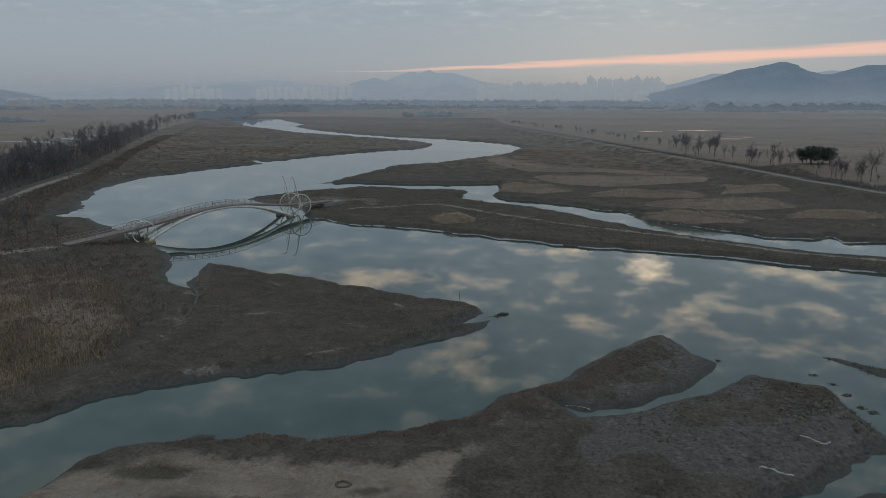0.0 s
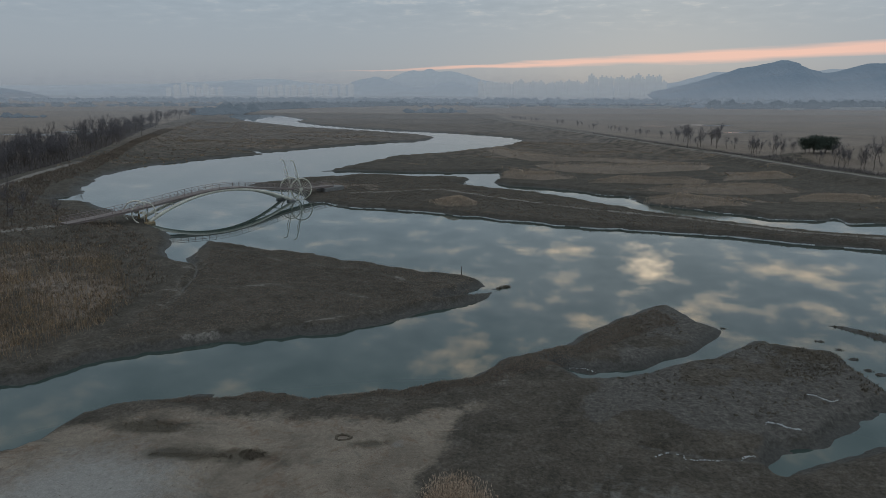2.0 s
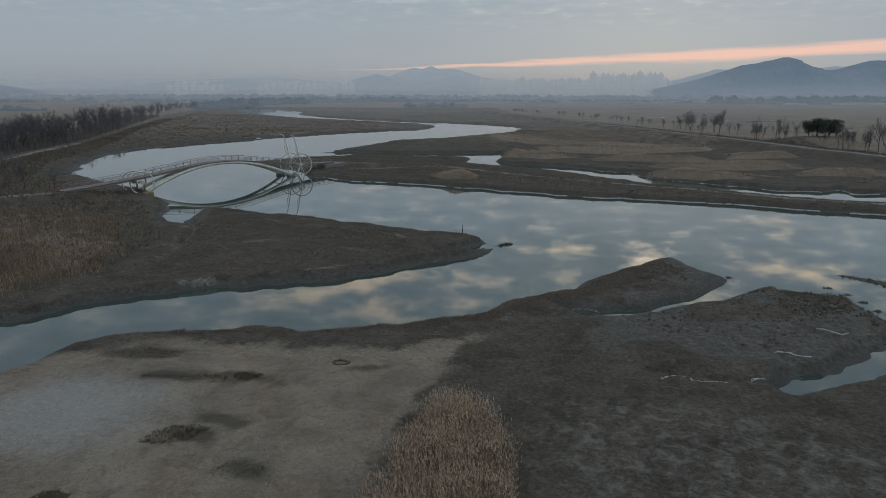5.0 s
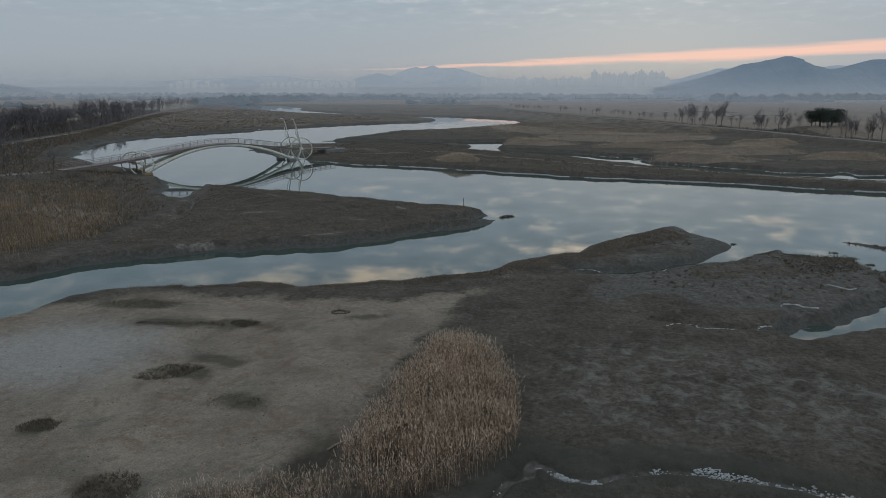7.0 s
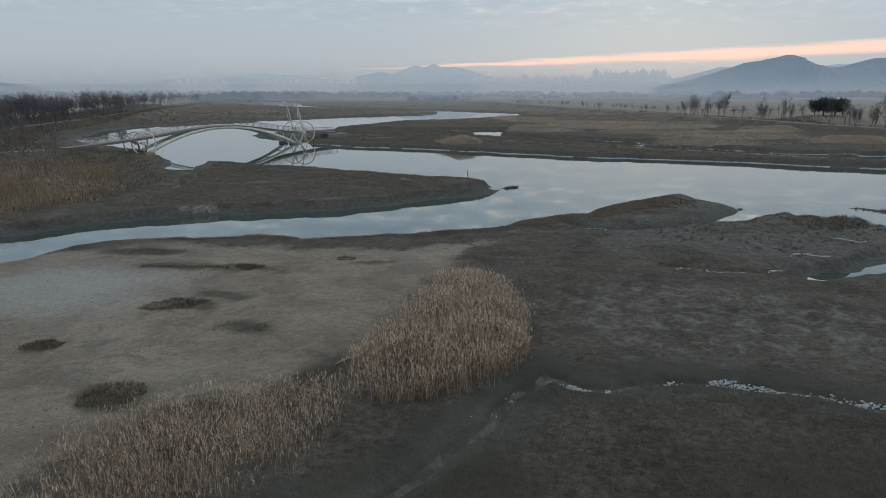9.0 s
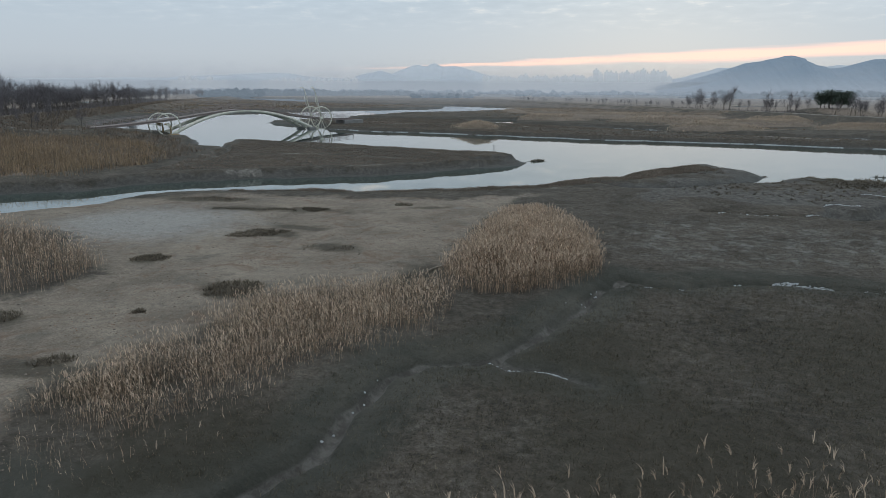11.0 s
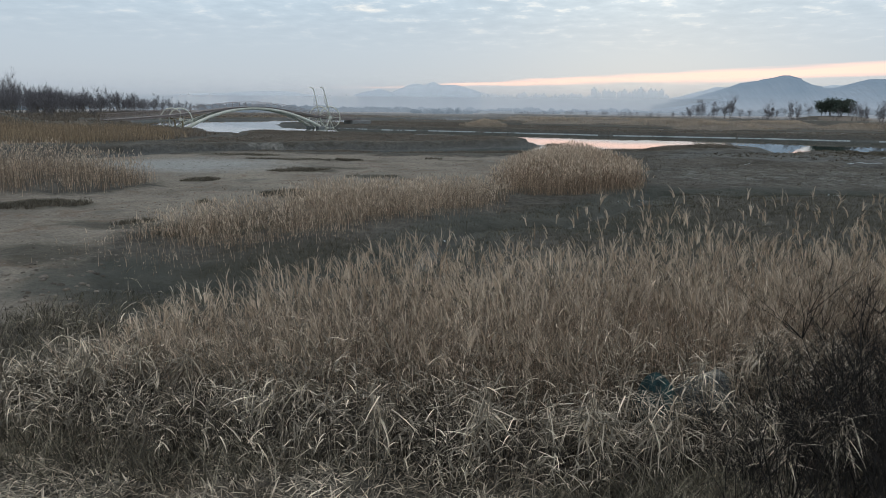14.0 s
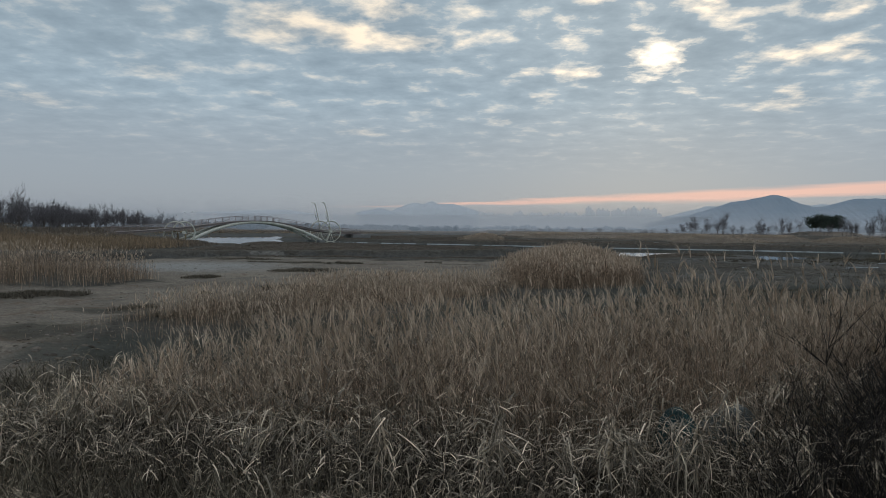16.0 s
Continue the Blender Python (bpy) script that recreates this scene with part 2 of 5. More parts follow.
def water_material():
    m = bpy.data.materials.new("still_river_water")
    m.use_nodes = True
    t = m.node_tree
    b = t.nodes["Principled BSDF"]
    co = nd(t, "ShaderNodeTexCoord").outputs["Object"]
    n = nd(t, "ShaderNodeTexNoise", i_0=co)
    n.inputs["Scale"].default_value, n.inputs["Detail"].default_value = 0.02, 3
    t.links.new(mixc(t, n.outputs[0], (0.043, 0.067, 0.06), (0.053, 0.074, 0.065)), b.inputs["Base Color"])
    b.inputs["Roughness"].default_value, b.inputs["IOR"].default_value = 0.018, 1.42
    b.inputs["Specular IOR Level"].default_value = 1.0
    r = nd(t, "ShaderNodeTexNoise", i_0=co)
    r.inputs["Scale"].default_value, r.inputs["Detail"].default_value = 0.35, 3
    bp = nd(t, "ShaderNodeBump", )
    bp.inputs["Strength"].default_value, bp.inputs["Distance"].default_value = 0.035, 0.05
    t.links.new(r.outputs[0], bp.inputs["Height"])
    t.links.new(bp.outputs[0], b.inputs["Normal"])
    return m


M_GROUND, M_WATER = ground_material(), water_material()
M_REED = surface("dry_reed_straw", (0.58, 0.41, 0.29), (0.35, 0.245, 0.172), 0.8, 0.5, 0.0, island=0.7)
M_LEAF = surface("dry_reed_leaf", (0.62, 0.48, 0.355), (0.35, 0.26, 0.19), 0.8, 0.7, 0.0, island=0.7)
M_MEADOW = surface("olive_meadow_grass", (0.105, 0.091, 0.06), (0.15, 0.125, 0.086), 0.9, 0.3, 0.0, island=0.7)
M_GREENWEED = surface("olive_green_weed", (0.3, 0.25, 0.18), (0.15, 0.122, 0.088), 0.9, 0.6, 0.0, island=0.7)
M_REED_PALE = surface("pale_reed", (0.43, 0.36, 0.29), (0.34, 0.28, 0.225), 0.85, 0.12, 0.0, island=0.3)
M_REED_DARK = surface("brown_reed", (0.37, 0.262, 0.165), (0.25, 0.178, 0.118), 0.85, 0.12, 0.0, island=0.5)
M_PLUME = surface("reed_plume", (0.66, 0.51, 0.385), (0.46, 0.345, 0.255), 0.95, 0.6, 0.0, island=0.3)
M_STRAW = surface("bleached_straw", (0.68, 0.56, 0.43), (0.27, 0.208, 0.15), 0.8, 1.2, 0.0, island=0.75)
M_WEED = surface("low_marsh_weed", (0.145, 0.118, 0.085), (0.1, 0.084, 0.062), 0.9, 0.15, 0.0, island=0.3)
M_SCRUB = surface("brown_scrub", (0.24, 0.19, 0.15), (0.175, 0.138, 0.11), 0.9, 0.05, 0.0, island=0.22)
M_DARKWEED = surface("dark_weed", (0.17, 0.14, 0.105), (0.115, 0.094, 0.07), 0.9, 0.4, 0.0, island=0.4)
# twigs lightened with a slight blue: distance haze in the base colour
M_TWIG = surface("hazed_bare_twigs", (0.19, 0.172, 0.178), (0.145, 0.13, 0.135), 0.9, 1.0, 0.0, island=0.3)
M_BRUSH = surface("brown_brush", (0.2, 0.175, 0.17), (0.15, 0.132, 0.128), 0.9, 0.1, 0.0, island=0.3)
M_SHRUB = surface("dark_thorn_twigs", (0.045, 0.036, 0.031), (0.03, 0.024, 0.021), 0.9, 1.0, 0.0, island=0.3)
M_BARK = surface("tree_bark", (0.15, 0.125, 0.11), None, 0.95, 2.0, 0.5)
M_PINE = surface("pine_needles", (0.09, 0.11, 0.085), (0.055, 0.07, 0.056), 0.9, 0.4, 0.0, island=0.4)
M_WHITE = surface("cream_painted_steel", (0.82, 0.79, 0.7), (0.7, 0.66, 0.56), 0.45, 0.6, 0.05, spec=0.5)
M_RUST = surface("stained_steel", (0.4, 0.3, 0.18), (0.28, 0.2, 0.12), 0.6, 1.5, 0.1)
M_DECK = surface("weathered_deck_boards", (0.32, 0.265, 0.25), (0.24, 0.2, 0.185), 0.8, 1.0, 0.2)
M_RAIL = surface("brown_grey_rail", (0.34, 0.275, 0.26), (0.26, 0.21, 0.2), 0.6, 1.5, 0.05)
M_CONC = surface("grey_concrete", (0.3, 0.29, 0.28), (0.2, 0.195, 0.19), 0.9, 0.7, 0.2)
M_ICE = surface("white_ice_crust", (0.6, 0.62, 0.63), (0.45, 0.46, 0.47), 0.5, 4.0, 0.3, island=0.2)
M_WOOD = surface("driftwood", (0.33, 0.28, 0.23), None, 0.9, 5.0, 0.4)
M_DARKWOOD = surface("wet_post_wood", (0.06, 0.05, 0.045), None, 0.8, 5.0, 0.4)
M_CLOD = surface("brown_clod", (0.15, 0.12, 0.095), (0.22, 0.18, 0.15), 0.95, 1.0, 0.2, island=0.5)
M_NET = surface("teal_fishing_net", (0.03, 0.075, 0.075), (0.015, 0.03, 0.032), 0.8, 8.0, 0.6)
# hills glow bluer and paler by distance: haze put into colour and emission
M_HILL_NEAR = surface("haze_glow_wooded_hill", (0.11, 0.13, 0.155), (0.09, 0.11, 0.135), 1.0, 0.01, 0.0, glow=(0.078, 0.108, 0.14), spec=0.0)
M_HILL_MID = surface("haze_glow_mid_hill", (0.12, 0.14, 0.16), (0.11, 0.13, 0.15), 1.0, 0.01, 0.0, glow=(0.185, 0.22, 0.255), spec=0.0)
M_HILL_FAR = surface("haze_glow_far_hill", (0.12, 0.13, 0.14), (0.11, 0.12, 0.13), 1.0, 0.01, 0.0, glow=(0.212, 0.25, 0.288), spec=0.0)
# walls and far trees are no lamps; their emission imitates haze
M_TOWER = surface("haze_glow_apartment_wall", (0.12, 0.125, 0.13), (0.1, 0.105, 0.11), 1.0, 0.01, 0.0, glow=(0.255, 0.283, 0.306), spec=0.0)
M_FARWOOD = surface("haze_glow_bare_wood", (0.07, 0.075, 0.08), (0.05, 0.055, 0.06), 1.0, 0.02, 0.0, glow=(0.05, 0.07, 0.09), spec=0.0)
M_HAZEWOOD = surface("haze_glow_blue_wood", (0.08, 0.09, 0.1), (0.06, 0.07, 0.08), 1.0, 0.02, 0.0, glow=(0.085, 0.113, 0.143), spec=0.0)
M_SHED = surface("pale_shed", (0.5, 0.5, 0.5), (0.4, 0.4, 0.4), 0.8, 0.2, 0.0)


# ---- mesh helpers ----
def part(name, bm, material, parent=None, label=""):
    me = bpy.data.meshes.new(name)
    bm.to_mesh(me)
    bm.free()
    me.materials.append(material)
    ob = new(name, me)
    ob.parent = parent
    if label:
        ob["label"] = label
    return ob


def from_arrays(name, verts, faces, material, smooth=False, parent=None):
    """One mesh object from arrays of corners and of equally sided faces."""
    me = bpy.data.meshes.new(name)
    verts, faces = np.asarray(verts, np.float32).reshape(-1, 3), np.asarray(faces, np.int32)
    k = faces.shape[1]
    me.vertices.add(len(verts))
    me.vertices.foreach_set("co", verts.ravel())
    me.loops.add(faces.size)
    me.loops.foreach_set("vertex_index", faces.ravel())
    me.polygons.add(len(faces))
    me.polygons.foreach_set("loop_start", np.arange(0, faces.size, k, dtype=np.int32))
    if smooth:
        me.polygons.foreach_set("use_smooth", np.ones(len(faces), bool))
    me.update(calc_edges=True)
    me.materials.append(material)
    ob = new(name, me)
    ob.parent = parent
    return ob


def tube(bm, pts, radii, sides=8):
    """A round bar along pts; radii: one number or one for each point."""
    pts = [Vector(p) for p in pts]
    if isinstance(radii, (int, float)):
        radii = [radii] * len(pts)
    rings, side = [], None
    for i, p in enumerate(pts):
        ahead = (pts[min(i + 1, len(pts) - 1)] - pts[max(i - 1, 0)]).normalized()
        if side is None:
            side = ahead.cross(Vector((0.31, 0.17, 0.93))).normalized()
        side = (side - ahead * side.dot(ahead)).normalized()
        other = ahead.cross(side)
        rings.append([bm.verts.new(p + (side * math.cos(a) + other * math.sin(a)) * radii[i]) for a in [2 * math.pi * k / sides for k in range(sides)]])
    for a, b in zip(rings, rings[1:]):
        for k in range(sides):
            bm.faces.new((a[k], a[(k + 1) % sides], b[(k + 1) % sides], b[k])).smooth = True
    for ring in (rings[0][::-1], rings[-1]):
        bm.faces.new(ring)
    return bm


def box(bm, x0, y0, z0, x1, y1, z1):
    v = [bm.verts.new(c) for c in ((x0, y0, z0), (x1, y0, z0), (x1, y1, z0), (x0, y1, z0), (x0, y0, z1), (x1, y0, z1), (x1, y1, z1), (x0, y1, z1))]
    for f in ((3, 2, 1, 0), (4, 5, 6, 7), (0, 1, 5, 4), (1, 2, 6, 5), (2, 3, 7, 6), (3, 0, 4, 7)):
        bm.faces.new([v[i] for i in f])
    return bm


# ---- the lie of the land ----
def lattice(ix, iy, seed):
    h = (ix.astype(np.int64) * 374761393 + iy.astype(np.int64) * 668265263 + seed * 1274126177) & 0x7FFFFFFF
    h = ((h ^ (h >> 13)) * 1274126177) & 0x7FFFFFFF
    return ((h ^ (h >> 16)) & 0xFFFF) / 65535.0


def vnoise(x, y, size, seed=0, octaves=3):
    """Smooth noise from -1 to 1 with features of about that size."""
    total, amp, norm = 0.0, 1.0, 0.0
    for o in range(octaves):
        u, v = x / size, y / size
        iu, iv = np.floor(u), np.floor(v)
        fu, fv = u - iu, v - iv
        fu, fv = fu * fu * (3 - 2 * fu), fv * fv * (3 - 2 * fv)
        a, b = lattice(iu, iv, seed + o), lattice(iu + 1, iv, seed + o)
        c, d = lattice(iu, iv + 1, seed + o), lattice(iu + 1, iv + 1, seed + o)
        total = total + amp * (2 * ((a * (1 - fu) + b * fu) * (1 - fv) + (c * (1 - fu) + d * fu) * fv) - 1)
        norm, amp, size = norm + amp, amp * 0.5, size * 0.5
    return total / norm


def line_distance(x, y, pts, closed=False):
    best = np.full(x.shape, 1e9)
    ring = list(pts) + ([pts[0]] if closed else [])
    for (ax, ay), (bx, by) in zip(ring, ring[1:]):
        dx, dy = bx - ax, by - ay
        k = np.clip(((x - ax) * dx + (y - ay) * dy) / (dx * dx + dy * dy + 1e-9), 0, 1)
        best = np.minimum(best, (x - ax - k * dx) ** 2 + (y - ay - k * dy) ** 2)
    return np.sqrt(best)


def inside(x, y, pts):
    r = np.zeros(x.shape, bool)
    for (ax, ay), (bx, by) in zip(pts, pts[1:] + pts[:1]):
        if ay == by:
            continue
        r ^= ((ay > y) != (by > y)) & (x < (bx - ax) * (y - ay) / (by - ay) + ax)
    return r


def signed(x, y, pts):
    """Distance to a closed outline, positive inside."""
    d = line_distance(x, y, pts, True)
    return np.where(inside(x, y, pts), d, -d)


def step(a, b, v):
    k = np.clip((v - a) / (b - a), 0, 1)
    return k * k * (3 - 2 * k)


SOUTH_SHORE = [(-120, 12), (-70, 36), (-47, 51), (-38.5, 59.7), (-38.2, 64.3), (-36.5, 67.8), (-34.5, 68.4), (-31.2, 68.9), (-30.2, 70.3), (-29.0, 71.5), (-27.4, 71.5), (-27.1, 70.0), (-25.0, 70.8), (-22.3, 72.7), (-18.5, 72.0), (-14.2, 73.5), (-10.9, 74.5), (-6.6, 76.6), (-2.5, 78.6), (-0.6, 81.9), (0.6, 85.1), (7.9, 90.0), (10.1, 94.7), (15.0, 100.3), (19.4, 105.8), (21.7, 107.6), (23.1, 106.8), (24.4, 101.5), (27.1, 98.6), (24.9, 94.1), (23.1, 90.5), (18.7, 87.2), (15.8, 84.7), (10.7, 82.0), (8.9, 82.5), (6.7, 83.7)]
EAST_FLATS = [(9.4, 81.0), (12.4, 81.6), (15.6, 83.2), (20.4, 86.2), (25.5, 89.7), (29.0, 93.5), (30.4, 95.6), (34.5, 94.6), (38.6, 92.6), (38.9, 88.2), (39.2, 83.6), (39.4, 79.6), (35.8, 75.0), (30.4, 70.8), (28.5, 68.3), (26.1, 66.4), (25.0, 67.1), (23.7, 65.1), (23.7, 63.8), (25.4, 64.7), (28.3, 66.6), (33.7, 70.4), (60, 78), (140, 62), (140, 112)]
MIDDLE_BANK_SOUTH = [(70.1, 150.1), (54.6, 155.1), (44.6, 158.6), (33.8, 161.6), (22.2, 164.0), (9.9, 166.6), (-3.1, 171.0), (-17.3, 176.6), (-32.7, 181.7), (-42.3, 184.3), (-49.1, 186.3), (-57.4, 191.3), (-61.0, 195.9), (-65.6, 204.4), (-75.4, 213.7), (-84.7, 218.1), (-93.0, 222.9)]
MIDDLE_BANK_NORTH = [(-91.8, 220.6), (-85.9, 230.7), (-79.3, 240.2), (-67.2, 248.1), (-60.3, 253.9), (-47.3, 252.7), (-38.4, 249.5), (-30.8, 253.7), (-20.6, 250.8), (-21.9, 233.8), (-14.0, 225.0), (0.5, 219.2), (12.1, 209.5), (18.0, 201.8), (25.0, 194.9), (29.7, 186.9), (38.2, 180.1), (49.5, 173.2), (59.5, 166.3), (69.9, 163.5), (76.8, 162.0), (160, 142), (160, 162)]
CREEK_NORTH = [(85.5, 180.5), (74.9, 178.3), (74.7, 184.7), (69.8, 181.4), (58.8, 183.0), (51.2, 189.7), (41.1, 195.1), (33.2, 200.5), (30.1, 211.9), (39.5, 211.4), (30.4, 214.9), (22.6, 218.8), (14.5, 226.2), (5.7, 230.7), (-5.3, 232.6), (-12.0, 243.2), (-8.7, 261.2), (-11.5, 273.8), (-28.7, 269.5), (-41.6, 267.5), (-69.2, 270.1), (-79.1, 265.1)]
UPSTREAM_EAST = [(-78.7, 263.8), (-75.9, 277.1), (-69.3, 307.9), (-63.9, 331.3), (-44.8, 351.5), (-24.7, 387.3), (-13.5, 415.7), (-5.4, 452.4), (-17.1, 495.5), (-48.4, 527.0), (-82.3, 548.8), (-113.4, 566.1), (-161.4, 599.9), (-209.3, 650.8), (-260.0, 726.7), (-262.3, 769.7), (-350.7, 918.5), (-331.8, 922.2), (-429.0, 974.3), (-531.9, 1035.8)]
UPSTREAM_WEST = [(-481.5, 939.1), (-391.8, 848.4), (-307.8, 718.0), (-260.4, 663.9), (-203.6, 601.7), (-139.0, 554.0), (-110.2, 529.9), (-84.2, 508.1), (-67.4, 475.9), (-72.1, 439.9), (-79.2, 438.7), (-101.0, 408.8), (-119.1, 378.8), (-133.8, 349.6), (-155.3, 355.8), (-130.9, 335.1), (-143.1, 316.7), (-154.6, 286.3), (-158.7, 263.5), (-150.6, 230.3), (-141.0, 210.7), (-131.1, 195.4), (-131.3, 189.4), (-134.7, 184.1), (-119.5, 182.8), (-105.2, 171.5), (-98.6, 165.1), (-87.5, 158.3), (-81.5, 150.8), (-74.5, 145.1), (-68.6, 135.9), (-63.3, 124.7), (-55.7, 119.5)]
WEST_POINT = [(-60.5, 124.8), (-60.0, 129.9), (-62.2, 138.4), (-54.4, 135.2), (-46.2, 131.9), (-35.9, 128.4), (-26.4, 124.8), (-19.8, 122.5), (-15.4, 120.1), (-8.1, 118.6), (-4.9, 117.5), (-3.8, 114.6), (-4.9, 113.9), (-7.0, 109.3), (-9.2, 106.4), (-5.7, 109.2), (-2.3, 111.5), (-2.6, 108.3), (-7.4, 102.3), (-11.8, 99.5), (-15.7, 95.5), (-20.5, 90.5), (-26.9, 87.8), (-33.3, 85.5), (-37.0, 82.8), (-40.8, 80.7), (-43.6, 78.5), (-45.7, 76.4), (-46.7, 73.1), (-48.1, 70.7), (-54.3, 67.9), (-75, 58), (-120, 45)]
RIVER = SOUTH_SHORE + EAST_FLATS + MIDDLE_BANK_SOUTH + MIDDLE_BANK_NORTH + CREEK_NORTH + UPSTREAM_EAST + UPSTREAM_WEST + WEST_POINT
SPIT = [(40.9, 102.9), (43.6, 102.7), (46.8, 100.0), (60, 95), (60, 93), (46.3, 96.6), (45.0, 98.8), (42.9, 101.3)]
ISLETS = [[(-3.4, 112.6), (-1.8, 114.0), (-1.7, 112.9)], [(-1.4, 114.4), (-0.4, 115.7), (0.1, 114.6)]]
LOW_ISLETS = [(38.4, 96.2, 0.45), (39.6, 93.6, 0.4), (39.9, 90.6, 0.5), (40.2, 87.4, 0.4), (41.0, 86.4, 0.5), (27.9, 99.3, 0.3)]
for cx, cy, r in LOW_ISLETS:
    ISLETS.append([(cx - r * 1.3, cy - r * 0.5), (cx - r * 0.2, cy - r), (cx + r * 1.3, cy - r * 0.3), (cx + r * 0.6, cy + r), (cx - r, cy + r * 0.7)])
SAND_FLAT = [(-44, 50), (-38.0, 58.7), (-35.6, 61.5), (-28.0, 65.4), (-20.4, 66.2), (-8.1, 67.2), (-1.2, 71.2), (-2.4, 66.0), (-4.2, 58), (-5.0, 52), (-6.0, 43.4), (-8.6, 38.4), (-12.4, 36.0), (-13.8, 30.6), (-15.8, 26.0), (-15.6, 22.5), (-13.5, 19.5), (-11.8, 16.8), (-14, 12), (-30, 8), (-40, 30), (-30, 34), (-24, 33.8), (-22.8, 38.5), (-31.1, 47.5)]
TIDE_DITCHES = [[(60, 40), (30, 39), (16.3, 41.8), (12.9, 42.9), (9.3, 42.7), (6.5, 41.5), (5.5, 41.9), (4.1, 42.8), (2.5, 39.5), (0.8, 35.8), (-0.4, 32.9), (-2.2, 30.9), (-4.2, 30.3), (-5.1, 28.6), (-5.7, 26.6), (-6.2, 23.7), (-7.4, 21.2), (-10.5, 19.7), (-13.0, 20.0)],
                [(-2.0, 30.9), (-1.3, 30.2), (-0.1, 29.9), (1.4, 29.0)],
                [(29.0, 80.0), (29.6, 77.2), (31.0, 75.3), (33.5, 75.2), (36.2, 77)], [(24.3, 72.8), (24.8, 70.4), (26.0, 68.6), (27.4, 68.0)], [(13, 66), (18, 64.5), (23.7, 64.5)]]
EAST_ROAD = [(-60, 800), (-8.0, 627.6), (37.2, 489.8), (70.9, 382.6), (84.8, 344.9), (95.6, 305.7), (103.2, 278.5), (115.2, 246.2), (150, 170), (210, 60)]
WEST_ROAD = [(-110, 120), (-140, 160), (-151.2, 187.7), (-163.5, 216.7), (-173.9, 247.6), (-187.5, 288.3), (-219.9, 360.7), (-276.8, 502.3), (-362.8, 724.4), (-440, 950)]
APPROACH = [(-95.5, 140.5), (-104, 131), (-120, 126), (-150, 150)]
BANK_PATH = [(-50, 203), (-25.9, 215.0), (-3.8, 197.4), (11.3, 186.9), (37.4, 174.5), (57.3, 161.0), (74.0, 155.9), (120, 140)]
SAND_PATH = [(-7.3, 62.8), (-4.9, 66.2), (-1.8, 70.7), (-0.5, 74.8), (1.6, 78.2), (6.7, 83.0)]
# trodden and washed pale mud on the west point: along its south edge, up its middle, down from the notch
POINT_TRAILS = [([(-2.3, 108.6), (-7.7, 104), (-11.8, 99.6), (-19, 96.0), (-23.9, 92.3), (-31.5, 87.6), (-38, 84.5)], 0.45, 0.45), ([(-57.9, 121.6), (-53.3, 117), (-50.3, 109.4), (-47.5, 101), (-46, 95)], 2.3, 0.38),
                ([(-55.9, 129.7), (-47.3, 126.8), (-36.9, 119), (-25, 119.1), (-13.4, 109.5)], 0.5, 0.4), ([(-47, 104), (-42.2, 104.5), (-36, 106.8), (-28.3, 105.2), (-19.8, 102.6)], 0.5, 0.4), ([(-60, 84), (-54, 92), (-50, 104)], 1.2, 0.35)]
POINT_RILL = [(-61.5, 125.8), (-57.9, 121.8), (-55.2, 119.6), (-53.3, 117.0), (-51.5, 113), (-50.3, 109.4), (-48.2, 102.8)]
FROST = [(3.5, 47), (5, 57), (9.6, 60.5), (18, 58.5), (25, 55), (36, 54), (36, 46), (16.9, 45.5), (9.8, 45.5)]

FAR_BEDS = [[(-9, 262), (-9.8, 247), (5.7, 241.5), (17, 250), (4, 258)], [(1.3, 290), (13.7, 268), (29.8, 263), (66.8, 284), (74.0, 300), (34.2, 292), (16, 290)],
            [(20, 238), (54.8, 240), (60, 246), (30, 248)], [(34, 222), (53.1, 216), (68, 218), (82, 224.5), (70.1, 236), (52, 229)], [(32, 203), (47.7, 194), (58, 197), (43.8, 207)],
            [(-25, 190), (-19.1, 183), (-12, 187), (-16.4, 195)], [(-24, 368), (-9.2, 325), (1.1, 309), (30, 312), (52, 306), (52, 313), (17.0, 325), (-4, 345), (-14, 370)], [(72, 206), (92, 206), (100, 212), (80, 214)],
            [(66, 250), (92, 262), (90, 272), (70, 262)]]
# weed and soil stains; the spots at y 13 to 15 paint reed-bed shade
STAINS_AND_SHADE = [(-19.5, 59.0, 4.5, 1.3), (-24, 58.6, 3.5, 1.0), (-18.8, 49.7, 2.4, 1.0), (-17.2, 52.0, 2.6, 0.9), (-12.8, 47.0, 2.0, 1.3), (-22.3, 42.0, 1.3, 0.9), (-14.9, 37.2, 1.7, 1.3), (-23.7, 31.3, 2.4, 1.2), (-14.2, 26.4, 2.6, 1.5), (-17.6, 27.0, 2.0, 0.9), (-7.0, 40.8, 1.4, 2.6),
          (-9.5, 18.5, 3.0, 1.8), (-29, 62.5, 5, 1.3), (-3, 14.8, 7.5, 1.5), (2, 13, 3, 2), (-16.5, 22, 2.0, 1.2), (6, 16, 8, 5), (16, 31, 11, 8), (0.5, 31, 4.5, 4.5), (24, 36, 8, 5), (4, 24, 5, 6), (-9.5, 22.5, 2.5, 3.5), (-9.5, 62.5, 1.2, 0.8)]


